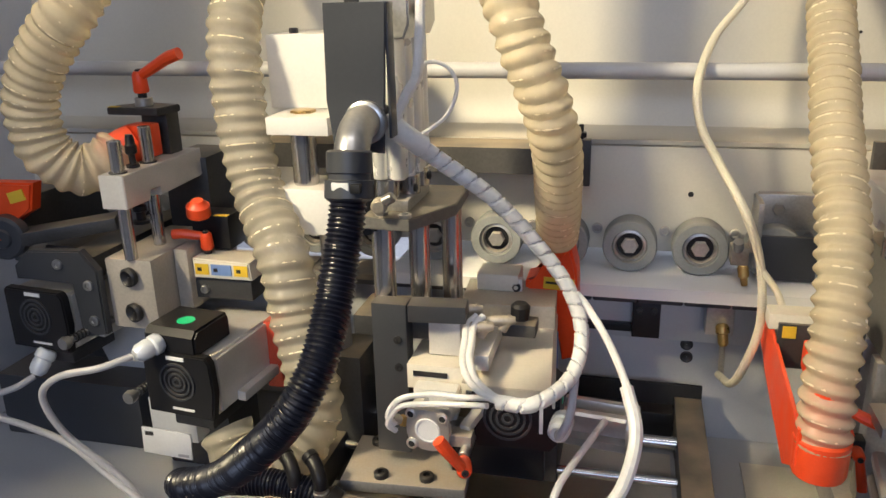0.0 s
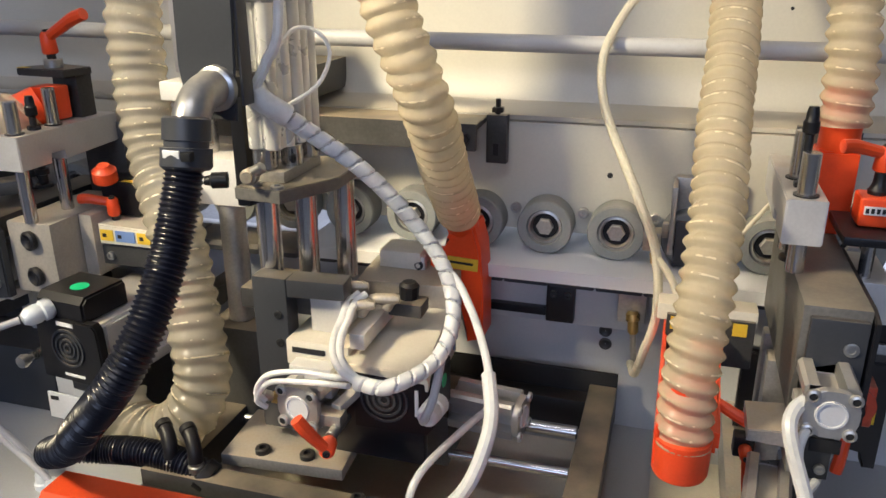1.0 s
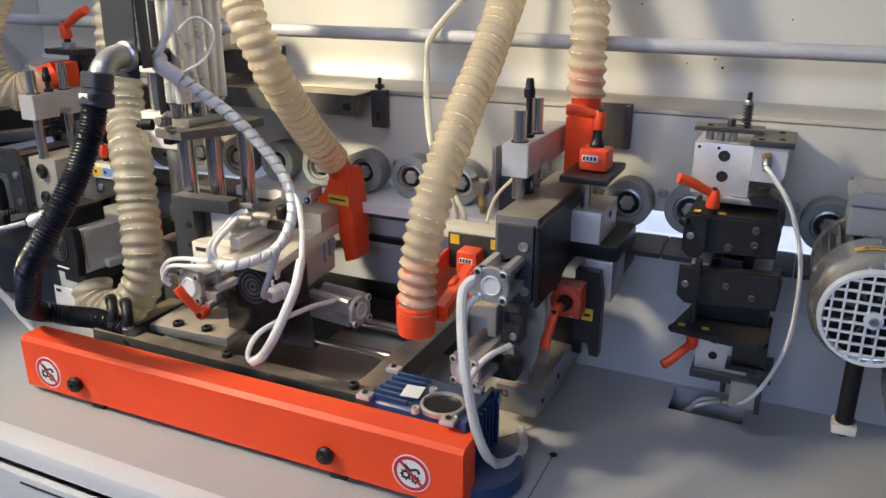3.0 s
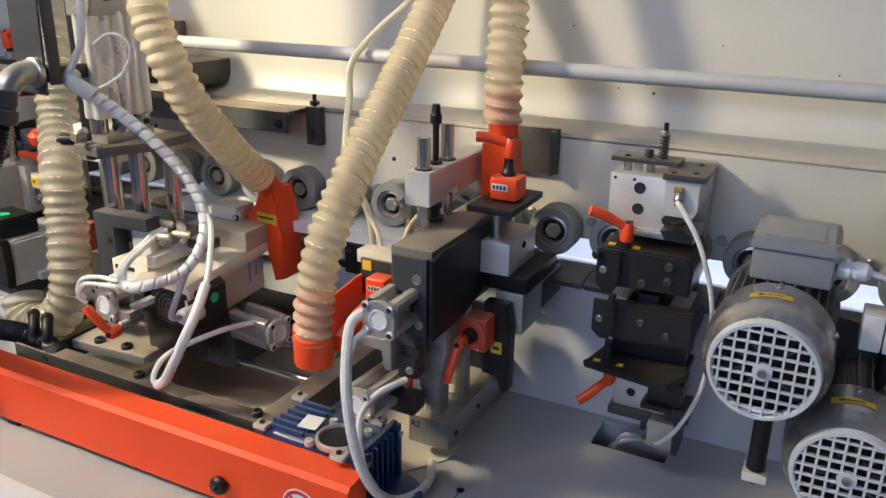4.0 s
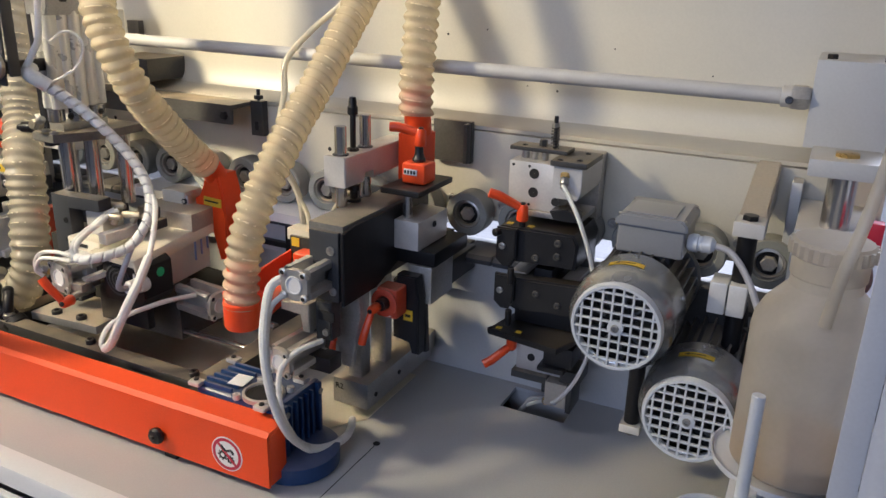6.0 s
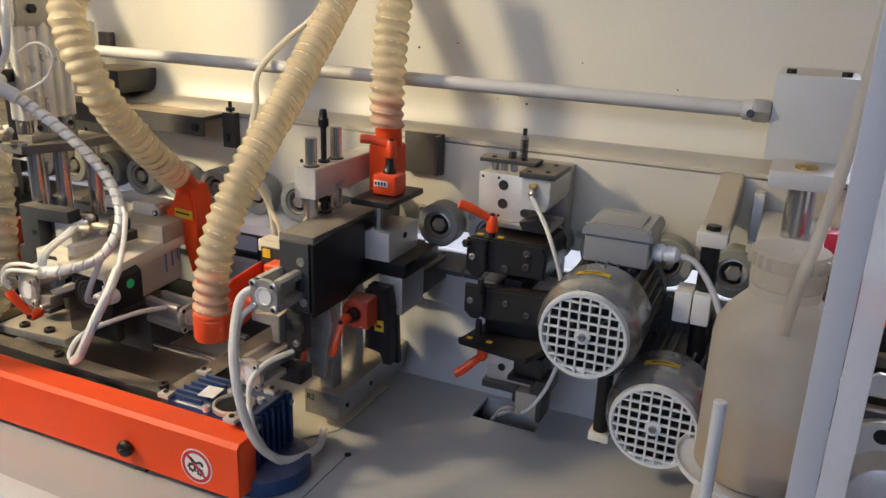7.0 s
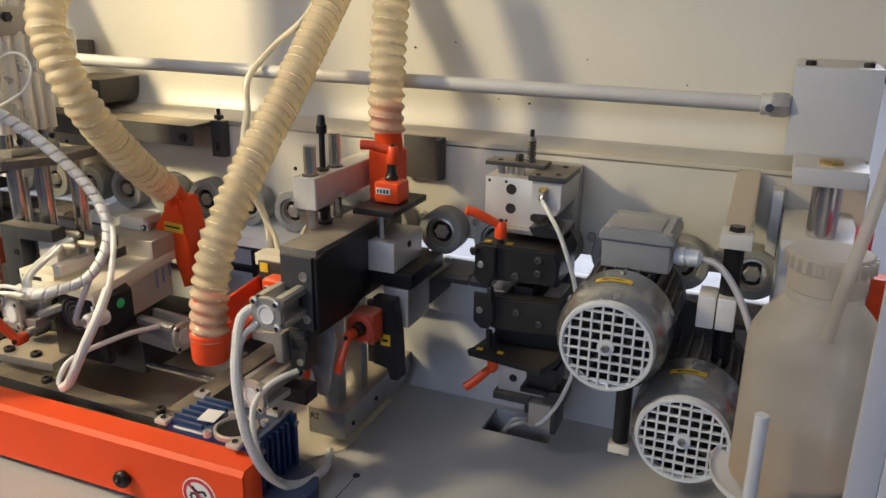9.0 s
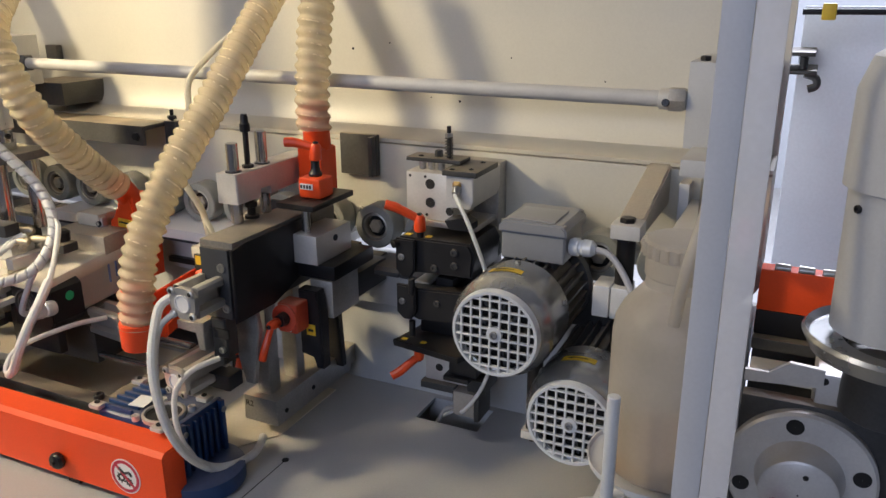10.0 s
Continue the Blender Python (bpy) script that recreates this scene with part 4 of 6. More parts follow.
k = thing("lift_column", (-0.28, 1.03, 0.70), "white painted lift column with a polished steel post", "column", "lift columns")
part("top_box", box((-0.334, 1.05, 1.180), (-0.235, 1.16, 1.273), 0.002), M_WHITE, k, "white painted box")
part("box_screw", hexbolt((-0.305, 1.075, 1.273), (0, 0, 1), 0.006, 0.007), M_BLK2, k)
part("clamp_block", box((-0.310, 0.98, 1.157), (-0.228, 1.06, 1.1795), 0.002), M_WHITE, k)
part("clamp_nut", hexbolt((-0.276, 1.02, 1.1795), (0, 0, 1), 0.016, 0.004), M_BRASS, k)
part("steel_post", cyl((-0.274, 1.01, 1.090), (-0.274, 1.01, 1.157), 0.0165), M_CHROME, k)
part("lower_block", box((-0.302, 0.98, 1.030), (-0.208, 1.06, 1.090), 0.003), M_WHITE, k)
part("wall_arm", box((-0.300, 1.1605, 1.138), (-0.188, 1.2615, 1.182), 0.002), M_DUSTY, k, "dusty arm to the machine back")
part("rail_collar", hexbolt((-0.2348, 1.125, 1.2225), (1, 0, 0), 0.0165, 0.012), M_BODY, k)
part("lower_post", cyl((-0.240, 1.0, 0.87), (-0.240, 1.0, 1.030), 0.0165), M_STEEL, k)
part("foot_block", box((-0.275, 0.965, 0.677), (-0.200, 1.04, 0.87), 0.003), M_DARK, k)

b = thing("switch_box", (-0.12, 0.82, 1.25), "dark grey folded steel cable box with a metal elbow", "cable box")
part("front_plate", prism([(-0.151, 1.314), (-0.153, 1.225), (-0.148, 1.178), (-0.098, 1.176), (-0.0905, 1.314)], 0.800, 0.8035, "y", None, 0.001), M_PLATE, b)
part("side_plate", box((-0.0935, 0.804, 1.19), (-0.0905, 0.822, 1.314), 0.001), M_PLATE, b)
part("top_plate", box((-0.151, 0.804, 1.309), (-0.094, 0.835, 1.3135), 0.001), M_PLATE, b)
part("rear_stay", box((-0.150, 0.822, 1.19), (-0.120, 0.888, 1.21), 0.002), M_BLK2, b)
e = part("elbow", sweep([(-0.114, 0.800, 1.206), (-0.114, 0.785, 1.207), (-0.1135, 0.769, 1.203), (-0.1125, 0.755, 1.193), (-0.112, 0.748, 1.183)], 0.0162, 24, 0.003), M_NICKEL, b, "nickel-plated elbow")
part("flange_ring", lathe((-0.114, 0.8, 1.206), (0, -1, 0), [(0, 0.0205), (0.006, 0.0205), (0.008, 0.0175)], 26), M_NICKEL, e)
cp = part("coupling", lathe((-0.112, 0.7445, 1.190), (0.02, -0.22, -0.97), [(0, 0.0185), (0.002, 0.0205), (0.020, 0.0205), (0.0205, 0.0188), (0.026, 0.0188), (0.0265, 0.0218), (0.042, 0.0222), (0.045, 0.019)], 30), M_PLATE, b, "grey plastic conduit coupling")
part("latch_window", box((-0.120, 0.716, 1.160), (-0.104, 0.722, 1.167), 0.001), M_PAPER, cp, "pale latch window")
part("latch_window", box((-0.103, 0.716, 1.158), (-0.094, 0.724, 1.166), 0.001), M_INK, cp)

# white spiral-wrapped bundle and its tubes
SP = [(-0.105, 0.850, 1.198), (-0.094, 0.838, 1.191), (-0.061, 0.868, 1.156), (-0.010, 0.886, 1.114), (0.035, 0.903, 1.060), (0.071, 0.895, 1.015), (0.089, 0.868, 0.975), (0.082, 0.831, 0.942), (0.050, 0.785, 0.932), (0.012, 0.792, 0.926), (-0.018, 0.815, 0.933), (-0.038, 0.850, 0.938), (-0.037, 0.872, 0.950)]
def wrap_r(q, a):
    turn = (q / 0.0165 + a / (2 * math.pi)) % 1.0
    full = 0.0096 - 0.0018 * min(1.0, q / 0.35)
    return full if turn < 0.86 else 0.0056
w = thing("wrapped_tube_bundle", SP[0], "white spiral-wrapped bundle of air tubes", "tube bundle")
part("spiral_wrap", sweep(SP[:10], wrap_r, 18, 0.0012), M_TUBE, w, "white plastic spiral wrap")
part("inner_tube", sweep(SP[:10], 0.0061, 10, 0.004), M_GTUBE, w, "grey tubes inside")
part("end_sleeve", sweep(SP[:2] + [(-0.075, 0.855, 1.172)], 0.0112, 16, 0.003), M_TUBE, w)
tube_run("air_tube", [(0.080, 0.893, 1.010), (0.093, 0.885, 0.998), (0.119, 0.853, 0.971), (0.139, 0.819, 0.940), (0.149, 0.787, 0.914), (0.145, 0.766, 0.884), (0.132, 0.757, 0.852), (0.105, 0.762, 0.815), (0.080, 0.770, 0.797), (0.069, 0.775, 0.806), (0.075, 0.80, 0.83), (0.10, 0.87, 0.84), (0.116, 0.93, 0.835)], 0.0042, M_TUBE, "white nylon air tube hanging in a loop")
tube_run("tube_sleeve", [(0.138, 0.820, 0.941), (0.149, 0.787, 0.914), (0.145, 0.766, 0.884), (0.132, 0.757, 0.852), (0.105, 0.762, 0.815), (0.082, 0.769, 0.798)], 0.0070, M_TUBE, "wider white sleeve over an air tube")
for o in (0.0, 0.009):
    tube_run("air_tube", [(-0.106, 0.818, 0.872 - o), (-0.112, 0.81, 0.885 - o), (-0.098, 0.812, 0.906 - o), (-0.065, 0.815, 0.914 - o * 1.3), (-0.03, 0.812, 0.916 - o), (0.0, 0.800, 0.925 - o)], 0.0033, M_TUBE, "thin white air tube to a small cylinder")
for o in (0.0, 0.008):
    tube_run("air_tube", [(0.020, 0.790 + o * 0.4, 0.9265), (-0.004 + o, 0.801, 0.9285), (-0.024 + o, 0.820, 0.934), (-0.036 + o, 0.848, 0.941), (-0.040 + o, 0.880, 0.95), (-0.042 + o, 0.900, 0.958), (-0.034 + o, 0.915, 0.965)], 0.0042, M_TUBE, "thin white air tube to a flow regulator")
tube_run("air_tube", [(-0.090, 0.878, 1.238), (-0.080, 0.895, 1.252), (-0.062, 0.905, 1.248), (-0.050, 0.905, 1.228), (-0.058, 0.895, 1.200), (-0.080, 0.880, 1.182), (-0.100, 0.870, 1.172)], 0.0022, M_TUBE, "very thin white air tube")
tube_run("air_tube", [(-0.098, 0.835, 1.20), (-0.088, 0.845, 1.225), (-0.075, 0.85, 1.26), (-0.072, 0.86, 1.40)], 0.0052, M_TUBE, "white air tube rising behind a cable box")

# two black hose fittings on the front bar
for x in (-0.228, -0.196):
    f = thing("elbow_fitting", (x, 0.81, 0.77), "black elbow fitting with a nickel base nut", "fitting", "elbow fittings")
    part("base_nut", lathe((x, 0.806, 0.770), (0, 0, 1), [(0, 0.0095), (0.009, 0.0095), (0.010, 0.008), (0.014, 0.008)], 12), M_NICKEL, f, "nickel base nut")
    part("elbow", sweep([(x, 0.806, 0.783), (x - 0.001, 0.808, 0.795), (x - 0.008, 0.815, 0.806), (x - 0.018, 0.823, 0.812)], 0.0085, 12, 0.003), M_BLACK, f)
    part("collar", lathe((x - 0.014, 0.820, 0.8105), (-0.8, 0.6, 0.3), [(0, 0.0095), (0.008, 0.0095)], 12), M_BLACK, f)

# bracket bar on the roller beam
b = thing("wall_bracket", (-0.04, 1.17, 1.10), "dusty dark steel bracket bar on the roller beam", "bracket")
part("bar", prism([(1.125, 1.084), (1.125, 1.119), (1.192, 1.119), (1.192, 1.112), (1.131, 1.112), (1.131, 1.084)], -0.40, 0.0455, "x", None, 0.001), M_DUSTY, b)
part("end_plate", box((0.046, 1.178, 1.057), (0.074, 1.1935, 1.122), 0.001), M_DARK, b)
part("plate_slot", box((0.056, 1.1768, 1.068), (0.063, 1.1782, 1.084), 0), M_VOID, b)
part("stud", cyl((0.060, 1.186, 1.122), (0.060, 1.186, 1.143), 0.0035), M_BLK2, b)
part("nut", hexbolt((0.060, 1.186, 1.125), (0, 0, 1), 0.0085, 0.007), M_BLK2, b)
part("bolt_head", hexbolt((0.030, 1.125, 1.100), (0, -1, 0), 0.008, 0.006), M_BLK2, b)
b = thing("wall_clip", (-0.31, 1.255, 1.23), "small dark clip on the cream machine back", "bracket")
part("plate", box((-0.326, 1.246, 1.216), (-0.294, 1.2616, 1.246), 0.002), M_BODY, b)
bw = bmesh.new()
for x, z, r in ((0.412, 1.257, 0.0022), (0.484, 1.268, 0.0014), (0.60, 1.19, 0.0015), (0.612, 1.178, 0.002), (0.56, 1.182, 0.0012), (0.70, 1.25, 0.0012), (0.10, 1.21, 0.0014), (0.85, 1.22, 0.0013)):
    lathe((x, 1.2618, z), (0, -1, 0), [(0, r), (0.0004, r)], 8, bw)
struct("wall_upper_sheet_specks", bw, M_VOID, "small dark specks on the cream sheet")
bw = bmesh.new()
for x, z in ((0.211, 1.047), (-0.33, 1.05), (0.60, 1.055), (0.79, 0.99)):
    lathe((x, 1.1945, z), (0, -1, 0), [(0, 0.0038), (0.0006, 0.0038)], 12, bw)
struct("wall_upper_beam_holes", bw, M_VOID, "small dark holes in the roller beam")
bw = bmesh.new()
for x, z in ((0.221, 0.826), (0.222, 0.806)):
    lathe((x, 1.1849, z), (0, -1, 0), [(0, 0.009), (0.002, 0.009), (0.003, 0.007), (0.001, 0.0035), (0.001, 0.0005)], 16, bw, cap=False)
struct("wall_lower_screws", bw, M_DARK, "dark round screws in the lower panel")
b = thing("stop_bracket", (0.161, 1.15, 0.875), "black angled stop bracket on the lower beam", "bracket")
part("plate", box((0.142, 1.142, 0.850), (0.180, 1.1575, 0.904), 0.002), M_BLK2, b)
part("bar", box((0.050, 1.146, 0.856), (0.1415, 1.1575, 0.867), 0.001), M_BLK2, b)
for x in (0.152, 0.171):
    part("screw", bolt((x, 1.142, 0.892), (0, -1, 0), 0.005, 0.004), M_DARK, b)
v = thing("blow_valve", (0.256, 1.12, 0.89), "dusty blow-off valve with a brass fitting", "valve")
part("body", box((0.238, 1.120, 0.872), (0.274, 1.1575, 0.918), 0.002), M_STEEL, v)
part("brass_fitting", lathe((0.258, 1.112, 0.893), (0.1, -0.3, -1), [(0, 0.006), (0.004, 0.009), (0.012, 0.009), (0.014, 0.007), (0.026, 0.007), (0.03, 0.0045)], 14), M_BRASS, v)
part("nozzle", sweep([(0.260, 1.108, 0.866), (0.262, 1.115, 0.84), (0.264, 1.125, 0.815)], 0.004, 10), M_STEEL, v)
tube_run("air_tube", [(0.26, 1.118, 0.815), (0.268, 1.05, 0.838), (0.276, 1.012, 0.885), (0.287, 1.006, 0.942), (0.280, 1.005, 1.014), (0.257, 0.99, 1.078), (0.228, 1.032, 1.126), (0.207, 1.074, 1.164), (0.202, 1.090, 1.213), (0.222, 1.14, 1.262), (0.26, 1.18, 1.31), (0.30, 1.21, 1.40)], 0.0052, M_CTUBE, "cream nylon air tube hanging in a curve")

t = thing("nozzle_bracket", (0.32, 1.15, 1.02), "dusty steel nozzle bracket with a brass fitting on the beam", "bracket")
part("back_plate", box((0.296, 1.176, 1.008), (0.372, 1.1935, 1.056), 0.002), M_STEEL, t)
part("side_plate", box((0.292, 1.135, 0.965), (0.2985, 1.192, 1.053), 0.001), M_STEEL, t, "upright dusty side plate")
part("plate_bolt", hexbolt((0.322, 1.176, 1.036), (0, -1, 0), 0.0085, 0.006), M_NICKEL, t)
part("nozzle_block", box((0.262, 1.122, 0.972), (0.284, 1.150, 0.996), 0.002), M_TARN, t, "tarnished nozzle block")
part("link_arm", box((0.2842, 1.140, 0.985), (0.2918, 1.150, 1.004), 0.001), M_TARN, t)
part("elbow", lathe((0.270, 1.122, 0.994), (-0.1, -0.5, 0.8), [(0, 0.006), (0.008, 0.007), (0.016, 0.006)], 12), M_NICKEL, t)
part("brass_nozzle", lathe((0.278, 1.128, 0.972), (0.15, -0.2, -1), [(0, 0.005), (0.004, 0.0072), (0.016, 0.0072), (0.018, 0.005), (0.028, 0.004)], 12), M_BRASS, t, "brass nozzle")
part("roller_shroud", box((0.300, 1.148, 0.945), (0.372, 1.158, 1.006), 0.002), M_PLATE, t, "dark shroud plate")

# ---- guide units: a bar on two posts over a body ----


def guide_unit(dx, dy, dz, label, low=1.034, tall=0.0):
    """Upper bar, posts, adjusting bolt and body; the pieces are placed for dx = 0."""
    o = Vector((dx, dy, dz))
    t = thing("guide_unit", Vector((0.43, 0.95, 0.98)) + o, label, "guide unit", "guide units")
    def P(x, y, z):
        return Vector((x, y, z)) + o
    bar = prism([(0.917, 1.066), (0.917, 1.109), (1.10, 1.109), (1.10, 1.070), (0.993, 1.066), (0.993, 1.080), (0.968, 1.080), (0.968, 1.066)], 0.391, 0.427, "x", None, 0.0012)
    bmesh.ops.translate(bar, vec=o, verts=bar.verts[:])
    part("upper_bar", bar, M_ALU, t, "dusty milled aluminium bar")
    for y, top in ((0.934, 1.150), (0.999, 1.157)):
        part("guide_post", cyl(P(0.409, y, 1.109), P(0.409, y, top), 0.0085), M_CHROME, t, "polished steel guide post")
        part("post_ring", lathe(P(0.409, y, 1.109), (0, 0, 1), [(0, 0.0115), (0.0015, 0.0115), (0.0015, 0.0088)], 20, cap=False), M_BLK2, t)
        part("guide_post", cyl(P(0.409, y, low), P(0.409, y, 1.066), 0.0085), M_CHROME, t, "polished steel guide post")
    b = part("adjusting_bolt", cyl(P(0.409, 0.966, 1.109), P(0.409, 0.966, 1.165 + tall), 0.0042), M_BLK2, t, "black adjusting bolt")
    part("bolt_cap", lathe(P(0.409, 0.966, 1.160 + tall), (0, 0, 1), [(0, 0.005), (0.002, 0.0075), (0.012, 0.0075), (0.014, 0.006), (0.02, 0.0058), (0.026, 0.0045)], 12), M_BLACK, b)
    part("nut", hexbolt(P(0.409, 0.966, 1.109), (0, 0, 1), 0.0085, 0.005), M_BLK2, b)
    part("inner_spindle", lathe(P(0.409, 0.966, 1.034), (0, 0, 1), [(0, 0.011), (0.004, 0.011), (0.005, 0.006), (0.016, 0.006), (0.017, 0.009), (0.024, 0.009), (0.025, 0.005), (0.046, 0.005)], 16), M_BLK2, t)
    return t


gB = guide_unit(0, 0, 0, "aluminium guide unit with steel posts and a black adjusting bolt")
part("body", box((0.409, 0.853, 0.926), (0.4645, 1.10, 1.034), 0.002), M_BODY, gB, "dusty dark steel body")
part("side_plate", prism([(0.845, 0.922), (0.845, 1.026), (0.870, 1.030), (1.03, 1.030), (1.03, 0.955), (0.93, 0.922)], 0.465, 0.470, "x", None, 0.001), M_BLK2, gB, "black side plate")
fp = part("front_plate", box((0.415, 0.8445, 0.926), (0.462, 0.8525, 1.026), 0.002), M_PLATE, gB, "dark front plate")
part("screw", bolt((0.450, 0.8445, 1.000), (0, -1, 0), 0.0065, 0.002), M_NICKEL, fp)
part("screw", bolt((0.453, 0.8445, 0.942), (0, -1, 0), 0.006, 0.002), M_NICKEL, fp)
part("lower_bracket", prism([(0.424, 0.866), (0.424, 0.9255), (0.450, 0.9255), (0.450, 0.868)], 0.842, 0.866, "y", None, 0.0015), M_DARK, gB, "dark lower bracket")
part("top_yoke", prism([(0.376, 0.906), (0.376, 0.918), (0.423, 0.922), (0.423, 0.880), (0.412, 0.880), (0.410, 0.906)], 0.828, 0.880, "y", None, 0.001), M_STEEL, gB, "dusty steel yoke over a cylinder")
part("guard_block", box((0.400, 0.842, 0.815), (0.446, 0.872, 0.838), 0.002), M_BLK2, gB)
part("bracket_slot", box((0.430, 0.8395, 0.898), (0.456, 0.8425, 0.912), 0.001), M_VOID, gB)
part("bracket_screw", bolt((0.442, 0.842, 0.880), (0, -1, 0), 0.005, 0.004), M_NICKEL, gB)
part("swing_plate", prism([(0.422, 0.926), (0.4645, 0.926), (0.468, 0.893), (0.452, 0.806), (0.436, 0.806), (0.422, 0.866)], 0.888, 0.898, "y", None, 0.0015), M_STEEL, gB, "dusty steel swing plate")
part("pillar", box((0.402, 0.955, 0.7485), (0.426, 0.982, 0.926), 0.002), M_STEEL, gB)
part("pillar", box((0.404, 1.02, 0.7485), (0.432, 1.04, 0.926), 0.002), M_STEEL, gB)
part("rear_slide", prism([(0.395, 0.86), (0.455, 0.85), (0.461, 0.735), (0.4475, 0.735), (0.4475, 0.75), (0.395, 0.75)], 1.108, 1.122, "y", None, 0.0015), M_BLK2, gB, "black rear slide plate")
clamp_lever((0.392, 0.946, 0.822), (0, -1, 0), (0.12, -0.1, -1), 0.034, 0.75, M_ORPL)
part("lever_mount", box((0.380, 0.947, 0.810), (0.4015, 0.965, 0.834), 0.002), M_BLK2, gB)
fb = part("foot_block", box((0.382, 0.942, 0.704), (0.446, 1.158, 0.748), 0.002), M_STEEL, gB, "dusty steel foot block marked R2")
part("foot_stay", box((0.39, 1.1585, 0.708), (0.44, 1.184, 0.744), 0.002), M_STEEL, gB)
part("foot_screw", bolt((0.446, 0.965, 0.722), (1, 0, 0), 0.004, 0.002), M_BLK2, gB)
part("foot_screw", bolt((0.446, 1.04, 0.726), (1, 0, 0), 0.004, 0.002), M_BLK2, gB)
cu = bpy.data.curves.new("lettering", "FONT")
cu.body, cu.size, cu.extrude, cu.align_x = "R2", 0.014, 0.0003, "LEFT"
lt = new("lettering", cu)
dg = bpy.context.evaluated_depsgraph_get()
me = bpy.data.meshes.new_from_object(lt.evaluated_get(dg))
bpy.data.objects.remove(lt)
me.materials.append(M_INK)
lt = new("lettering", me)
lt.parent = fb
lt.matrix_basis = pose(0.386 - gB.location.x, 0.9415 - gB.location.y, 0.730 - gB.location.z, 90, 0, 0)
pneumatic_cylinder((0.431, 0.789, 0.967), (0, 1, 0), 0.055, 0.043)
pneumatic_cylinder((0.396, 0.795, 0.843), (0.12, 1, 0.05), 0.078, 0.041)
# Flat cream shape painted as the warm light falling on the bed.
part("cream_sheet", prism([(0.300, 0.868), (0.372, 0.868), (0.436, 0.955), (0.436, 1.12), (0.300, 1.12)], Z0 + 0.0005, Z0 + 0.003, "z"), M_CAST, gB, "cream patch painted as warm light on the bed")

# black rear plate with red dial and lever
d = thing("dial_unit", (0.474, 0.93, 0.88), "red position dial with a lever on a black plate", "dial")
part("rear_plate", prism([(0.484, 0.830), (0.484, 0.934), (0.516, 0.934), (0.522, 0.90), (0.522, 0.81), (0.510, 0.81), (0.508, 0.830)], 0.963, 0.985, "y", None, 0.002), M_BLK2, d, "black plate")
part("yellow_label", box((0.497, 0.9615, 0.864), (0.512, 0.9628, 0.881), 0), M_YEL, d, "yellow arrow label")
part("label_arrow", box((0.500, 0.961, 0.870), (0.509, 0.9615, 0.874), 0), M_INK, d)
part("housing", box((0.468, 0.932, 0.876), (0.502, 0.963, 0.922), 0.004, None, None, None, 3), M_RED, d, "dusty red housing")
part("dial_ring", lathe((0.482, 0.932, 0.900), (0, -1, 0), [(0, 0.021), (0.003, 0.021), (0.004, 0.018), (0.004, 0.012), (0.002, 0.010), (0.002, 0.001)], 28, cap=False), M_RED, d)
part("hub", lathe((0.482, 0.930, 0.900), (0, -1, 0), [(0, 0.010), (0.012, 0.009), (0.009, 0.005)], 16), M_BLK2, d)
part("counter_bars", box((0.478, 0.9308, 0.879), (0.492, 0.9319, 0.884), 0), M_PAPER, d, "pale counter figures")
clamp_lever((0.476, 0.922, 0.896), (0.0, -1, 0.0), (-0.16, -0.1, -1), 0.050, 0.8, M_ORPL)
part("clamp_head", box((0.49, 0.986, 0.885), (0.53, 1.06, 0.944), 0.003), M_STEEL, d, "dusty steel clamp head")
part("wall_stay", box((0.495, 1.0605, 0.89), (0.525, 1.157, 0.93), 0.002), M_DARK, d)

# position counter with lever on its plate
n = thing("position_counter", (0.488, 1.02, 1.062), "orange position counter on a dark plate over an aluminium block", "counter", "position counters")
part("case", box((0.470, 1.000, 1.063), (0.508, 1.036, 1.093), 0.004, None, None, None, 3), M_ORPL, n, "orange plastic counter case")
w = part("window", box((0.474, 0.9985, 1.076), (0.496, 1.0002, 1.085), 0.001), M_PAPER, n, "white counter window")
for k in range(4):
    part("figure_bar", box((0.4755 + 0.005 * k, 0.998, 1.078), (0.4785 + 0.005 * k, 0.9986, 1.083), 0), M_INK, w)
part("collar", lathe((0.488, 1.020, 1.093), (0, 0, 1), [(0, 0.0095), (0.004, 0.010), (0.007, 0.008), (0.012, 0.0065), (0.022, 0.006)], 18), M_BLK2, n, "black clamping collar")
part("plate", box((0.454, 0.966, 1.053), (0.517, 1.076, 1.062), 0.0015), M_BLK2, n, "dark plate")
part("spindle", cyl((0.484, 0.995, 1.012), (0.484, 0.995, 1.052), 0.0065), M_CHROME, n)
part("aluminium_block", box((0.460, 0.980, 0.968), (0.510, 1.075, 1.012), 0.0015), M_ALU, n, "milled aluminium block")
part("block_screw", bolt((0.51, 1.03, 0.998), (1, 0, 0), 0.005, 0.002), M_BLK2, n)
part("black_base", box((0.466, 0.986, 0.945), (0.535, 1.10, 0.9675), 0.003), M_BLACK, n, "black base block")
part("rear_arm", box((0.471, 1.1005, 0.946), (0.505, 1.115, 0.966), 0.002), M_DARK, n)
clamp_lever((0.488, 1.022, 1.116), (0.05, 0.0, 1), (-0.95, -0.35, -0.12), 0.046, 0.95)
q = thing("suction_duct", (0.456, 1.075, 1.0), "upright orange suction duct", "duct", "suction hoods")
part("duct", prism([(0.433, 1.056), (0.474, 1.056), (0.474, 1.098), (0.433, 1.098)], 1.035, 1.125, "z", None, 0.002), M_ORANGE, q)
part("spigot", cyl((0.455, 1.078, 1.120), (0.455, 1.072, 1.190), 0.0206, 28), M_ORANGE, q, "orange hose spigot")
b = thing("wall_clip", (0.52, 1.18, 1.08), "dark steel angle clip on the roller beam", "bracket")
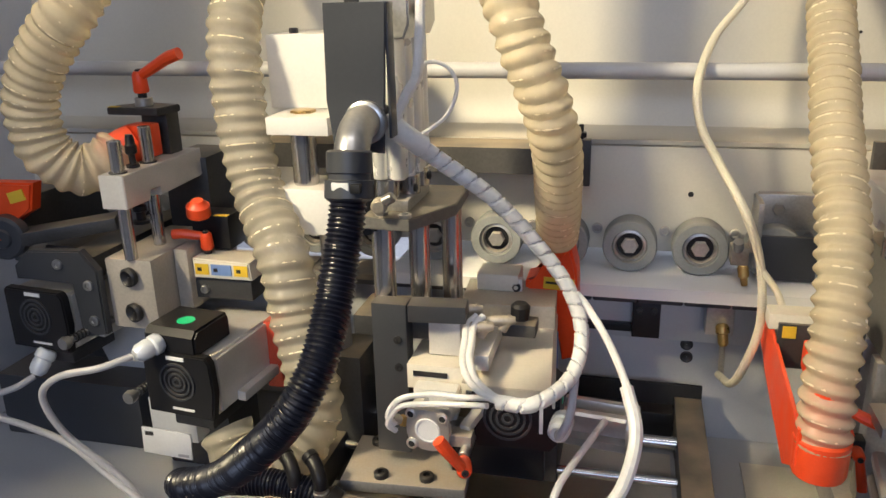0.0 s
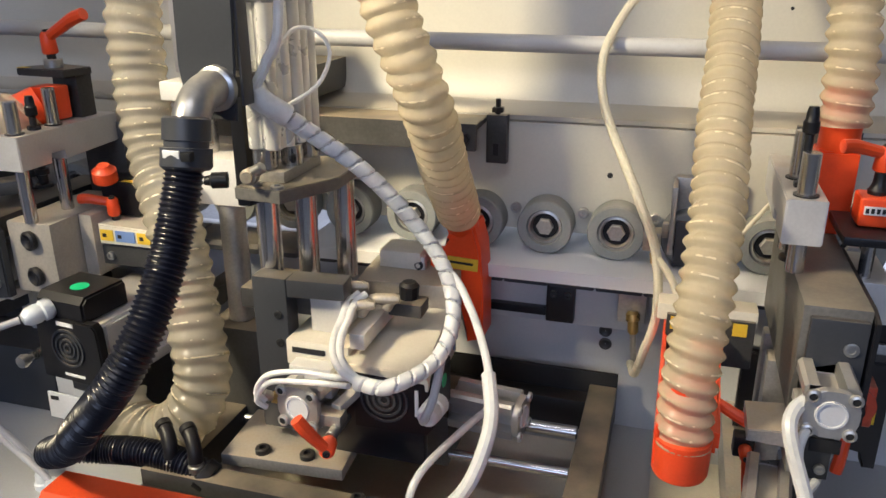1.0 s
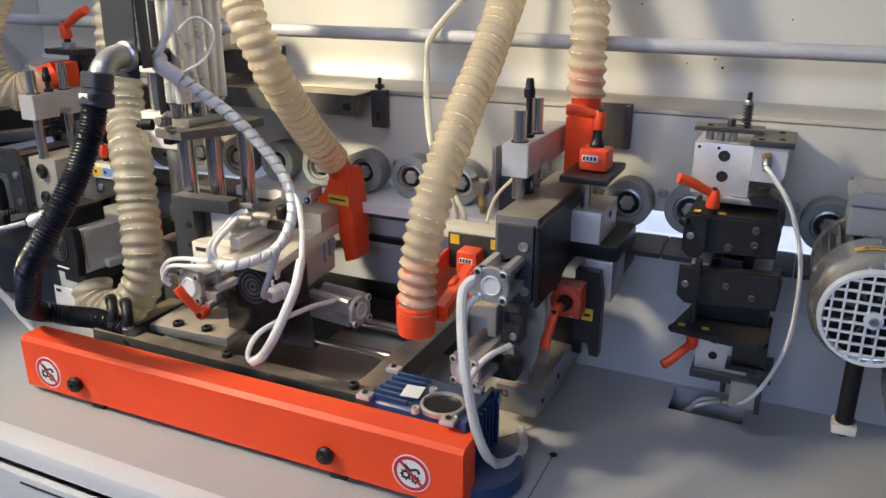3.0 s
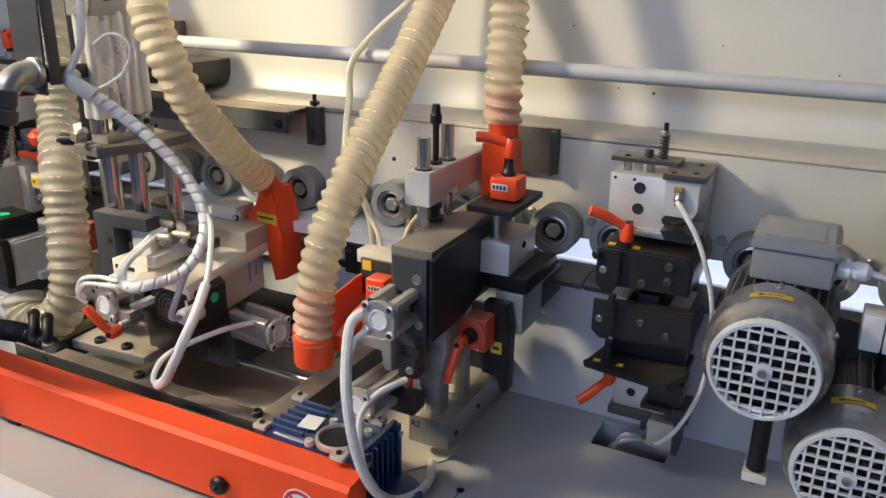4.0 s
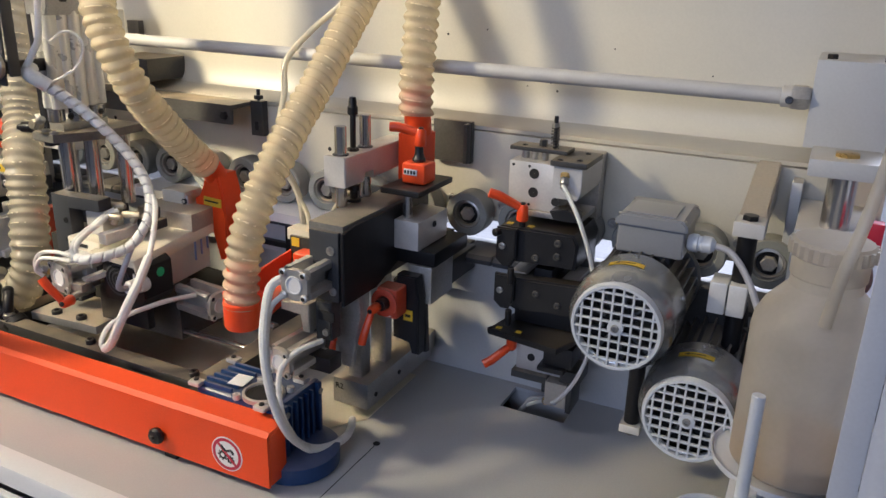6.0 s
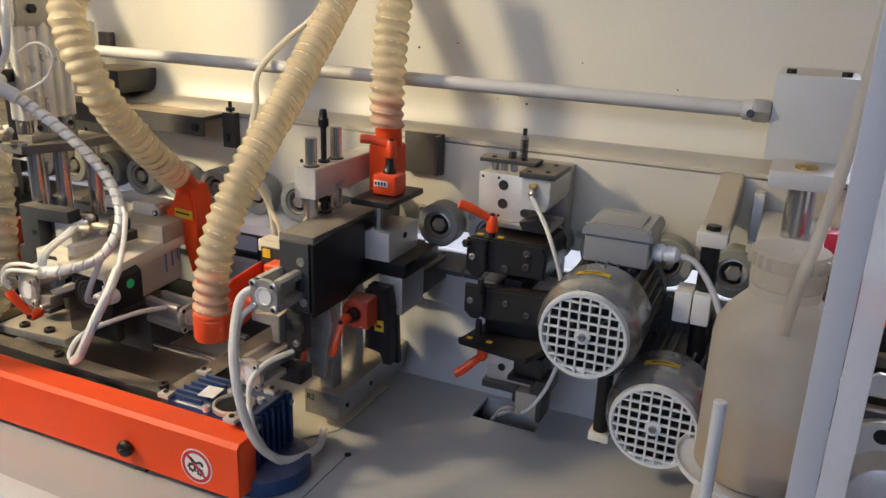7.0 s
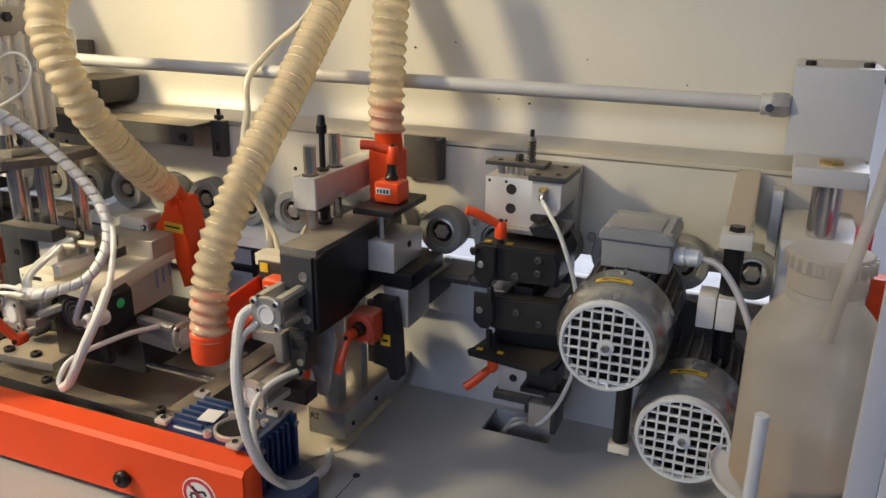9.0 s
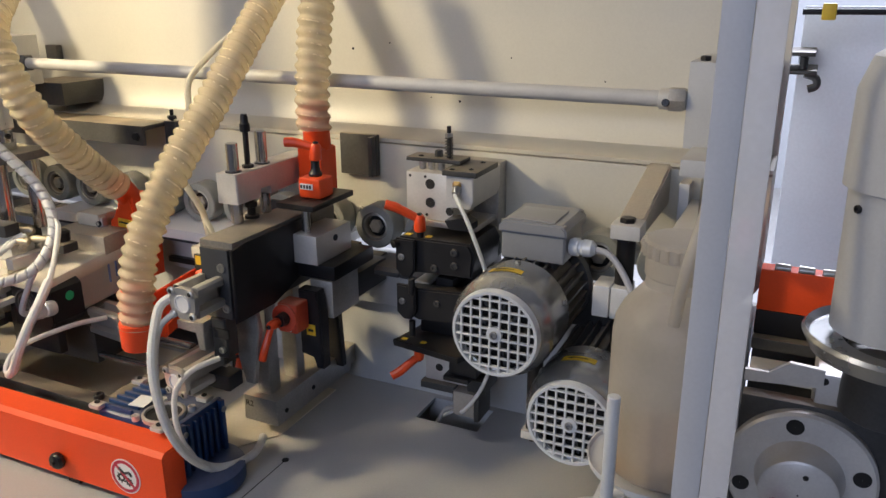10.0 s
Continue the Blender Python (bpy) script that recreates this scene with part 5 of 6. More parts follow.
part("plate", box((0.428, 1.182, 1.058), (0.498, 1.1935, 1.127), 0.002), M_DUSTY, b)
part("lip", box((0.490, 1.168, 1.060), (0.497, 1.1818, 1.125), 0.001), M_DARK, b)

# front orange hood and its counter
h = thing("suction_hood", (0.33, 0.82, 0.88), "orange plastic suction hood with a round hose socket", "hood", "suction hoods")
part("socket", lathe((0.3205, 0.812, 0.950), (0, -0.02, -1), [(-0.014, 0.0182), (0.036, 0.0182), (0.038, 0.0258), (0.072, 0.0252), (0.076, 0.0235)], 30), M_ORPL, h, "orange round socket")
part("channel", prism([(0.830, 0.908), (0.830, 0.886), (0.890, 0.902), (0.935, 0.922), (0.935, 0.938), (0.89, 0.922)], 0.336, 0.354, "x", None, 0.003), M_ORPL, h)
part("side_wing", prism([(0.800, 0.885), (0.800, 0.925), (0.99, 0.945), (1.05, 0.935), (1.05, 0.905), (0.99, 0.885), (0.85, 0.855)], 0.296, 0.300, "x", None, 0.0008), M_ORPL, h, "orange side wing")
part("wing_bridge", box((0.3005, 0.805, 0.885), (0.320, 0.86, 0.91), 0.002), M_ORPL, h)
part("upper_block", box((0.288, 0.961, 0.955), (0.388, 0.990, 0.974), 0.002), M_CAST, h, "cream block with yellow labels")
for x in (0.302, 0.364):
    part("yellow_label", box((x, 0.9535, 0.949), (x + 0.014, 0.9548, 0.963), 0), M_YEL, h, "yellow arrow label")
part("clip_plate", box((0.298, 0.955, 0.912), (0.386, 0.9608, 0.965), 0.001), M_DARK, h)
r = thing("position_counter", (0.32, 0.94, 0.93), "orange position counter with a lever on a front hood", "counter", "position counters")
part("case", box((0.3240, 0.9250, 0.9160), (0.3550, 0.9540, 0.9500), 0.004, None, None, None, 3), M_ORPL, r)
w = part("window", box((0.3290, 0.9235, 0.9330), (0.3490, 0.9252, 0.9410), 0.001), M_PAPER, r, "white counter window")
for k in range(4):
    part("figure_bar", box((0.3305 + 0.0045 * k, 0.923, 0.935), (0.3332 + 0.0045 * k, 0.9236, 0.940), 0), M_INK, w)
part("spindle", cyl((0.3390, 0.9000, 0.9190), (0.3390, 0.9260, 0.9240), 0.006), M_BLK2, r)
clamp_lever((0.3390, 0.8990, 0.9180), (0.0, -1, -0.1), (0.95, -0.1, -0.30), 0.05, 0.85)
# tubes of the cylinders
tube_run("air_tube", [(0.415, 0.80, 0.972), (0.402, 0.785, 0.966), (0.401, 0.770, 0.950), (0.418, 0.737, 0.901), (0.432, 0.730, 0.835), (0.438, 0.751, 0.771), (0.440, 0.79, 0.724), (0.448, 0.825, 0.706), (0.450, 0.87, 0.697), (0.440, 0.903, 0.694), (0.428, 0.925, 0.692)], 0.0062, M_TUBE, "white air tube in a sleeve hanging to the bed")
tube_run("air_tube", [(0.418, 0.795, 0.955), (0.408, 0.765, 0.935), (0.424, 0.735, 0.88), (0.438, 0.732, 0.81), (0.446, 0.757, 0.755), (0.438, 0.81, 0.705), (0.43, 0.86, 0.693)], 0.004, M_TUBE, "white air tube in a sleeve hanging to the bed")
tube_run("air_tube", [(0.440, 0.835, 0.870), (0.420, 0.80, 0.862), (0.408, 0.778, 0.835), (0.420, 0.765, 0.785), (0.432, 0.775, 0.745)], 0.004, M_TUBE, "white air tube from a lower cylinder")
tube_run("air_tube", [(0.281, 1.005, 1.010), (0.300, 1.0, 0.985), (0.312, 0.99, 0.955)], 0.004, M_CTUBE, "thin cream air tube")
tube_run("air_tube", [(0.398, 1.05, 1.072), (0.372, 1.035, 1.040), (0.348, 1.01, 1.008), (0.345, 0.985, 0.976)], 0.0026, M_CTUBE, "thin cream air tube")

# blue gear motor under the hood
g = thing("gear_motor", (0.34, 0.80, Z0), "blue cast gear motor with pale cast lugs", "gear motor")
part("housing", box((0.262, 0.770, 0.700), (0.4035, 0.858, 0.783), 0.006, None, None, None, 3), M_BLUE, g)
for k in range(6):
    part("cooling_fin", box((0.263 + 0.002 * k, 0.776 + 0.013 * k, 0.7825), (0.322, 0.781 + 0.013 * k, 0.7895), 0.001), M_BLUE, g)
for y in (0.772, 0.850):
    part("side_rib", box((0.4125, y, 0.70), (0.420, y + 0.008, 0.790), 0.002), M_BLUE, g)
    part("rib_screw", bolt((0.420, y + 0.004, 0.776), (1, 0, 0), 0.0045, 0.002), M_NICKEL, g)
part("flange", lathe((0.365, 0.795, 0.783), (0, 0, 1), [(0, 0.030), (0.006, 0.030), (0.007, 0.0285), (0.007, 0.026), (0.003, 0.0250)], 36, cap=False), M_CYL, g, "machined round flange")
part("flange_disc", lathe((0.365, 0.795, 0.7832), (0, 0, 1), [(0, 0.0249), (0.003, 0.0249), (0.0032, 0.018), (0.0028, 0.0175)], 36), M_INK, g, "dark disc in the flange")
for k in range(4):
    a = math.pi / 4 + k * math.pi / 2
    x, y = 0.365 + 0.0375 * math.cos(a), 0.795 + 0.0375 * math.sin(a)
    part("flange_ear", lathe((x, y, 0.783), (0, 0, 1), [(0, 0.0055), (0.008, 0.0055), (0.008, 0.003), (0.006, 0.003), (0.006, 0.0003)], 14, cap=False), M_ALU, g)
for x, y in ((0.262, 0.772), (0.262, 0.852), (0.388, 0.762), (0.388, 0.852)):
    part("cast_lug", box((x - 0.010, y - 0.008, 0.7835), (x + 0.010, y + 0.008, 0.7905), 0.002), M_ALU, g, "pale cast lug")
    part("lug_screw", bolt((x, y, 0.7915), (0, 0, 1), 0.004, 0.002), M_BLK2, g)
part("name_plate", box((0.304, 0.788, 0.7898), (0.330, 0.818, 0.7906), 0, None, (0, 0, 8)), M_PAPER, g, "worn white name plate")
part("round_foot", lathe((0.405, 0.812, Z0), (0, 0, 1), [(0, 0.060), (0.003, 0.063), (0.026, 0.063), (0.030, 0.056), (0.034, 0.040)], 44), M_BLUE, g)
part("end_plate", box((0.404, 0.762, 0.69), (0.412, 0.862, 0.790), 0.003), M_BLUE, g)
for q in range(5):
    part("end_rib", box((0.4122, 0.786 + 0.0125 * q, 0.712), (0.4185, 0.790 + 0.0125 * q, 0.784), 0.001), M_BLUE, g)

# ---- trimming knives above and below the edge ----
k = thing("scraper_unit", (0.66, 1.09, 0.98), "aluminium and black scraper unit with orange levers", "scraper unit")
fb = part("front_block", box((0.607, 1.080, 1.029), (0.6815, 1.16, 1.099), 0.0012), M_ALU, k, "milled aluminium block with bores")
for x, z, r in ((0.646, 1.083, 0.0068), (0.646, 1.055, 0.0068)):
    part("bore", lathe((x, 1.0805, z), (0, -1, 0), [(0, r), (0.0012, r * 1.12), (0.0012, r), (0.0006, r * 0.9), (0.0006, 0.0003)], 20, cap=False), M_VOID, fb)
for x, z in ((0.613, 1.093), (0.638, 1.093), (0.613, 1.036), (0.64, 1.036)):
    part("pin_hole", lathe((x, 1.0803, z), (0, -1, 0), [(0, 0.0022), (0.0006, 0.0022)], 10), M_VOID, fb)
sb = part("side_block", prism([(0.682, 1.058), (0.682, 1.104), (0.724, 1.104), (0.724, 1.070), (0.719, 1.058)], 1.056, 1.16, "y", None, 0.001), M_ALU, k, "milled aluminium side block")
part("bore", lathe((0.688, 1.0565, 1.052), (0, -1, 0), [(0, 0.006), (0.0008, 0.006)], 16), M_VOID, sb)
part("rear_block", box((0.630, 1.161, 0.99), (0.722, 1.194, 1.105), 0.004), M_STEEL, k, "dusty steel rear block")
part("top_plate", box((0.603, 1.088, 1.113), (0.69, 1.125, 1.119), 0.001), M_DARK, k, "dusty dark top plate")
part("top_plate", box((0.678, 1.052, 1.1045), (0.730, 1.135, 1.1125), 0.001), M_DARK, k, "dusty dark top plate")
for x in (0.622, 0.636, 0.652):
    part("spacer", cyl((x, 1.105, 1.099), (x, 1.105, 1.113), 0.0055, 12), M_STEEL, k)
part("hex_screw", hexbolt((0.648, 1.106, 1.119), (0, 0, 1), 0.006, 0.010), M_DARK, k)
st = part("spring_bolt", cyl((0.667, 1.100, 1.119), (0.667, 1.100, 1.166), 0.0032, 12), M_BLK2, k, "spring-loaded bolt")
sp = [(0.667 + 0.0055 * math.cos(a), 1.100 + 0.0055 * math.sin(a), 1.120 + 0.030 * a / (14 * math.pi)) for a in [i * math.pi / 4 for i in range(57)]]
part("spring", sweep(sp, 0.0011, 6, 0.002), M_DARK, st)
part("nut", hexbolt((0.667, 1.100, 1.150), (0, 0, 1), 0.0058, 0.006), M_NICKEL, st)
for x, y, z in ((0.690, 1.06, 1.1125), (0.715, 1.07, 1.1125), (0.712, 1.12, 1.1125), (0.622, 1.1, 1.119)):
    part("plate_screw", bolt((x, y, z), (0, 0, 1), 0.004, 0.0015), M_BLK2, k)
part("blade_holder", prism([(0.683, 1.040), (0.708, 1.046), (0.722, 1.038), (0.722, 1.028), (0.690, 1.028)], 1.048, 1.08, "y", None, 0.001), M_BLK2, k)
part("under_plate", box((0.625, 1.075, 1.020), (0.722, 1.15, 1.0285), 0.001), M_STEEL, k)
b1 = part("upper_black_block", prism([(0.611, 1.008), (0.722, 1.010), (0.730, 0.995), (0.727, 0.958), (0.640, 0.960), (0.632, 0.953), (0.618, 0.955), (0.611, 0.972)], 1.046, 1.150, "y", None, 0.003), M_BLK2, k, "black steel block with yellow marks")
for x, z in ((0.618, 0.985), (0.668, 0.967), (0.700, 0.975), (0.700, 0.995)):
    part("screw", bolt((x, 1.046, z), (0, -1, 0), 0.0055, 0.003), M_DARK, b1)
part("screw", bolt((0.6185, 1.045, 0.985), (0, -1, 0), 0.0045, 0.0035), M_NICKEL, b1)
for x in (0.618, 0.650):
    part("yellow_mark", box((x, 1.052, 1.0102), (x + 0.009, 1.062, 1.0108), 0), M_YEL, b1)
b2 = part("lower_black_block", prism([(0.621, 0.929), (0.735, 0.936), (0.740, 0.925), (0.737, 0.886), (0.650, 0.880), (0.643, 0.884), (0.621, 0.884)], 1.046, 1.072, "y", None, 0.003), M_BLK2, k, "black steel block with slide inserts")
part("slide_bed", box((0.622, 1.073, 0.890), (0.737, 1.150, 0.924), 0.002), M_BLK2, b2)
for x in (0.632, 0.712):
    part("slide_insert", box((x - 0.012, 1.075, 0.9245), (x + 0.012, 1.145, 0.9305), 0.001), M_ALU, b2, "aluminium slide insert")
part("centre_block", box((0.66, 1.068, 0.925), (0.688, 1.14, 0.944), 0.002), M_BLACK, b2)
for x, z in ((0.628, 0.905), (0.672, 0.912), (0.706, 0.900)):
    part("screw", bolt((x, 1.046, z), (0, -1, 0), 0.005, 0.003), M_DARK, b2)
pl = part("scale_plate", prism([(0.606, 1.030), (0.720, 1.012), (0.735, 1.05), (0.735, 1.12), (0.622, 1.12)], 0.838, 0.848, "z", None, 0.001), M_BLK2, k, "black plate with yellow marks")
for x in (0.616, 0.648):
    part("yellow_mark", box((x, 1.035, 0.8482), (x + 0.009, 1.043, 0.8488), 0), M_YEL, pl)
part("neck", box((0.63, 1.075, 0.849), (0.73, 1.14, 0.880), 0.002), M_BLK2, k)
lb = part("lower_aluminium_block", box((0.640, 1.070, 0.772), (0.712, 1.14, 0.836), 0.0012), M_ALU, k, "milled aluminium block with bores")
for x, z in ((0.664, 0.820), (0.664, 0.795), (0.69, 0.79)):
    part("bore", lathe((x, 1.0705, z), (0, -1, 0), [(0, 0.0062), (0.001, 0.0062)], 16), M_VOID, lb)
part("lower_plate", box((0.636, 1.060, 0.760), (0.694, 1.12, 0.7715), 0.001), M_DARK, k)
for z0, z1, y in ((0.953, 1.008, 1.043), (0.886, 0.936, 1.043)):
    part("side_cheek", prism([(0.609, z0 + 0.006), (0.609, z1), (0.640, z1), (0.640, z0 + 0.010), (0.632, z0 - 0.004), (0.620, z0 - 0.004)], y - 0.006, y + 0.0028, "y", None, 0.002), M_BLK2, k, "black clamp cheek")
    part("cheek_screw", bolt((0.619, y - 0.006, (z0 + z1) / 2), (0, -1, 0), 0.005, 0.003), M_NICKEL, k)
    part("cheek_pin", cyl((0.634, y - 0.004, z0 - 0.03), (0.634, y - 0.004, z0 - 0.005), 0.005, 12), M_BLK2, k)
for x, z in ((0.612, 0.843), (0.612, 1.000)):
    part("plate_knob", lathe((x, 1.040, z), (-0.5, -1, 0), [(0, 0.006), (0.009, 0.006), (0.010, 0.0045)], 14), M_BLACK, k)
part("dark_clamp", box((0.690, 1.048, 0.800), (0.735, 1.10, 0.832), 0.002), M_BLK2, k)
part("clamp_tip", box((0.684, 1.040, 0.792), (0.725, 1.07, 0.7995), 0.001), M_BLK2, k)
part("small_block_plate", box((0.7282, 1.056, 0.722), (0.736, 1.105, 0.772), 0.001), M_DARK, k)
part("small_block", box((0.694, 1.056, 0.728), (0.728, 1.10, 0.768), 0.001), M_BEIGE, k, "cream block with a tube port")
part("dark_shim", box((0.715, 1.060, 0.770), (0.745, 1.11, 0.790), 0.001), M_DARK, k)
for x, z in ((0.664, 0.745), (0.682, 0.73)):
    part("stud", cyl((x, 1.09, z), (x, 1.09, 0.762), 0.004, 10), M_DARK, k)
part("rear_link", box((0.63, 1.151, 0.86), (0.72, 1.184, 0.99), 0.002), M_DARK, k)
clamp_lever((0.641, 1.055, 1.018), (0.0, -0.05, 1), (-0.9, -0.45, 0.2), 0.050, 0.95)
clamp_lever((0.635, 1.060, 0.832), (0.0, -0.1, -1), (-0.75, -0.6, -0.35), 0.046, 0.95)
push_fitting((0.700, 1.054, 1.090), (0.1, -0.5, -0.85))
tube_run("air_tube", [(0.701, 1.045, 1.080), (0.712, 1.036, 1.07), (0.738, 1.022, 1.034), (0.758, 1.034, 0.960), (0.760, 1.054, 0.859), (0.744, 1.055, 0.79), (0.715, 1.05, 0.742), (0.675, 1.10, 0.705), (0.635, 1.135, 0.665), (0.62, 1.14, 0.64)], 0.0031, M_TUBE, "thin white air tube down to a bed opening")
tube_run("air_tube", [(0.712, 1.055, 0.735), (0.69, 1.10, 0.712), (0.65, 1.125, 0.69), (0.63, 1.13, 0.65)], 0.0035, M_GTUBE, "thin grey air tube down to a bed opening")
push_fitting((0.69, 1.088, 0.716), (0.8, -0.3, 0.3))
struct("bed_opening_wall", box((CX0 - 0.01, CY1 + 0.001, 0.60), (CX1 + 0.01, CY1 + 0.004, Z0 - 0.007), 0), M_BASE, "grey side of the bed opening")

# motor mounts, rods and clamps
m = thing("motor_mount", (0.88, 1.08, 0.95), "dark steel motor mount on the machine wall", "motor mount")
part("arm", box((0.80, 1.06, 0.93), (0.87, 1.184, 0.99), 0.003), M_DARK, m)
part("arm", box((0.895, 1.07, 0.83), (0.96, 1.184, 0.90), 0.003), M_DARK, m)
part("slope_plate", prism([(0.87, 0.91), (0.90, 0.965), (0.96, 0.955), (0.965, 0.92)], 1.06, 1.07, "y", None, 0.001), M_DARK, m)
c = thing("clamp_rod", (0.95, 1.0, 1.0), "black rod with light clamps under a beige arm", "clamp rod")
part("rod", cyl((0.951, 1.003, 0.90), (0.951, 1.003, 1.064), 0.0115), M_BLACK, c, "black rod")
part("top_clamp", box((0.934, 0.985, 1.0645), (0.970, 1.022, 1.083), 0.002), M_WHITE, c, "white clamp")
part("cap_screw", hexbolt((0.951, 1.003, 1.083), (0, 0, 1), 0.010, 0.006), M_BLK2, c)
part("arm", prism([(1.022, 1.062), (1.022, 1.083), (1.194, 1.118), (1.194, 1.06)], 0.936, 0.968, "x", None, 0.002), M_BEIGE, c, "beige painted arm")
part("lower_clamp", box((0.918, 0.980, 0.963), (0.939, 1.02, 1.004), 0.002), M_ANOD, c, "aluminium clamp half")
part("lower_clamp", box((0.9405, 0.980, 0.963), (0.962, 1.02, 1.004), 0.002), M_ANOD, c, "aluminium clamp half")
c2 = thing("clamp_rod", (0.835, 1.01, 0.75), "black rod with a white foot clamp over the bed", "clamp rod")
part("rod", cyl((0.838, 1.012, 0.765), (0.838, 1.012, 0.90), 0.0108), M_BLACK, c2, "black rod")
part("foot_clamp", box((0.824, 0.998, 0.752), (0.853, 1.026, 0.7648), 0.002), M_WHITE, c2, "white foot clamp")
part("foot_nut", hexbolt((0.838, 1.012, 0.7519), (0, 0, -1), 0.009, 0.006), M_BLK2, c2)
part("arm", box((0.826, 1.03, 0.87), (0.850, 1.184, 0.89), 0.002), M_DARK, c2)

# bottle in its tray
b = thing("coolant_bottle", (1.037, 0.828, 0.872), "milky plastic bottle with amber liquid and a wide cap", "bottle")
BX, BY, BZ = 1.040, 0.838, 0.871
part("bottle_wall", lathe((BX, BY, BZ), (0, 0, 1), [(0.0, 0.058), (0.004, 0.0625), (0.150, 0.0625), (0.165, 0.0605), (0.180, 0.053), (0.193, 0.042), (0.202, 0.034), (0.232, 0.033)], 48, cap=False), M_BOTTLE, b)
part("liquid", lathe((BX, BY, BZ), (0, 0, 1), [(0.002, 0.057), (0.006, 0.0605), (0.026, 0.0605), (0.026, 0.001)], 40, cap=False), M_OIL, b, "amber liquid")
cap = bmesh.new()
lathe((BX, BY, BZ + 0.212), (0, 0, 1), [(0, 0.034), (0.002, 0.0355), (0.020, 0.0355), (0.022, 0.038), (0.035, 0.038), (0.038, 0.0355), (0.038, 0.001)], 48, cap, cap=False)
cp = part("cap", cap, M_BOTTLE, b, "wide ribbed plastic cap")
for q in range(24):
    a = 2 * math.pi * q / 24
    x, y = BX + 0.0382 * math.cos(a), BY + 0.0382 * math.sin(a)
    part("cap_rib", box((x - 0.0022, y - 0.0022, BZ + 0.2345), (x + 0.0022, y + 0.0022, BZ + 0.2475), 0.0006), M_BOTTLE, cp)
part("suction_pipe", sweep([(BX + 0.004, BY - 0.052, BZ + 0.180), (BX + 0.010, BY - 0.05, BZ + 0.23), (BX + 0.021, BY - 0.04, BZ + 0.29), (BX + 0.030, BY - 0.03, BZ + 0.36), (BX + 0.040, BY - 0.02, BZ + 0.50)], 0.0058, 14), M_BOTTLE, b, "milky plastic pipe")
t = thing("bottle_tray", (1.02, 0.826, 0.86), "round grey tray on a bracket holding a bottle", "tray")
part("tray", lathe((BX - 0.007, BY + 0.007, 0.860), (0, 0, 1), [(0.0, 0.001), (0.0, 0.070), (0.002, 0.074), (0.010, 0.0755), (0.010, 0.074), (0.006, 0.072), (0.0065, 0.001)], 48, cap=False), M_LIGHT, t)
part("bracket", box((1.03, 0.80, 0.846), (1.0675, 0.86, 0.8575), 0.002), M_LIGHT, t)
part("peg_tab", box((0.986, 0.742, 0.860), (1.014, 0.785, 0.8655), 0.002), M_LIGHT, t)
part("upright_peg", cyl((1.0, 0.752, 0.866), (1.0, 0.755, 0.982), 0.0065, 16), M_GUARD, t, "white upright peg")
d = thing("white_cup", (0.965, 0.885, Z0), "white plastic cup with a red scrap inside", "cup")
part("cup", lathe((0.967, 0.865, Z0), (0, 0, 1), [(0, 0.034), (0.002, 0.036), (0.075, 0.043), (0.077, 0.0445), (0.078, 0.042), (0.055, 0.039), (0.055, 0.001)], 36, cap=False), M_GUARD, d)
part("red_scrap", box((0.95, 0.84, 0.733), (0.975, 0.86, 0.742), 0.002, None, (10, 5, 30)), M_ORPL, d, "red plastic scrap")

# lift column at the right end
# Darker grey than the left column, so dimmer light is in the colour.
c = thing("lift_column", (1.04, 1.07, 0.68), "lift column toned grey for its dimmer end, with a polished steel post", "column", "lift columns")
part("top_box", box((0.990, 1.118, 1.156), (1.087, 1.255, 1.2655), 0.002), M_BEAM, c, "box toned grey for its dimmer end")
for x in (1.006, 1.07):
    part("box_screw", hexbolt((x, 1.14, 1.2655), (0, 0, 1), 0.007, 0.006), M_BLK2, c)
part("clamp_block", box((1.002, 1.028, 1.139), (1.080, 1.117, 1.160), 0.002), M_BEAM, c)
part("clamp_nut", hexbolt((1.042, 1.065, 1.160), (0, 0, 1), 0.015, 0.005), M_BRASS, c)
part("steel_post", cyl((1.042, 1.05, 1.075), (1.042, 1.05, 1.139), 0.0165), M_CHROME, c)
part("lower_block", box((1.0, 1.02, 0.95), (1.085, 1.18, 1.075), 0.003), M_BEAM, c)
part("red_flag", box((1.075, 1.0, 1.06), (1.092, 1.018, 1.10), 0.002), M_SIGNRED, c, "small red cover")
part("side_panel", box((0.985, 1.16, 0.95), (0.999, 1.194, 1.10), 0.002), M_BEAM, c)

# partition at the end of the compartment
g = thing("partition", (1.08, 0.70, Z0), "light grey sheet partition with a folded front flange", "partition")
part("flange", box((1.068, 0.690, 0.60), (1.0905, 0.693, 1.75), 0.001), M_LIGHT, g)
part("acrylic_strip", box((1.0910, 0.690, 0.60), (1.113, 0.6925, 1.75), 0.0008), M_ACRYL, g, "milky acrylic edge strip")
part("sheet", box((1.071, 0.6935, 0.60), (1.074, 0.72, 1.75), 0.001), M_LIGHT, g)
for z in (0.83, 0.94):
    part("rivet", bolt((1.107, 0.690, z), (0, -1, 0), 0.003, 0.001, None, False), M_BLK2, g)

# Added out of view to keep the warm lamp off the left end.
struct("wall_left_partition", box((-0.870, 0.33, 0.0), (-0.855, 1.26, 2.05), 0.001), M_LIGHT, "unseen light grey sheet added to shade the left end")

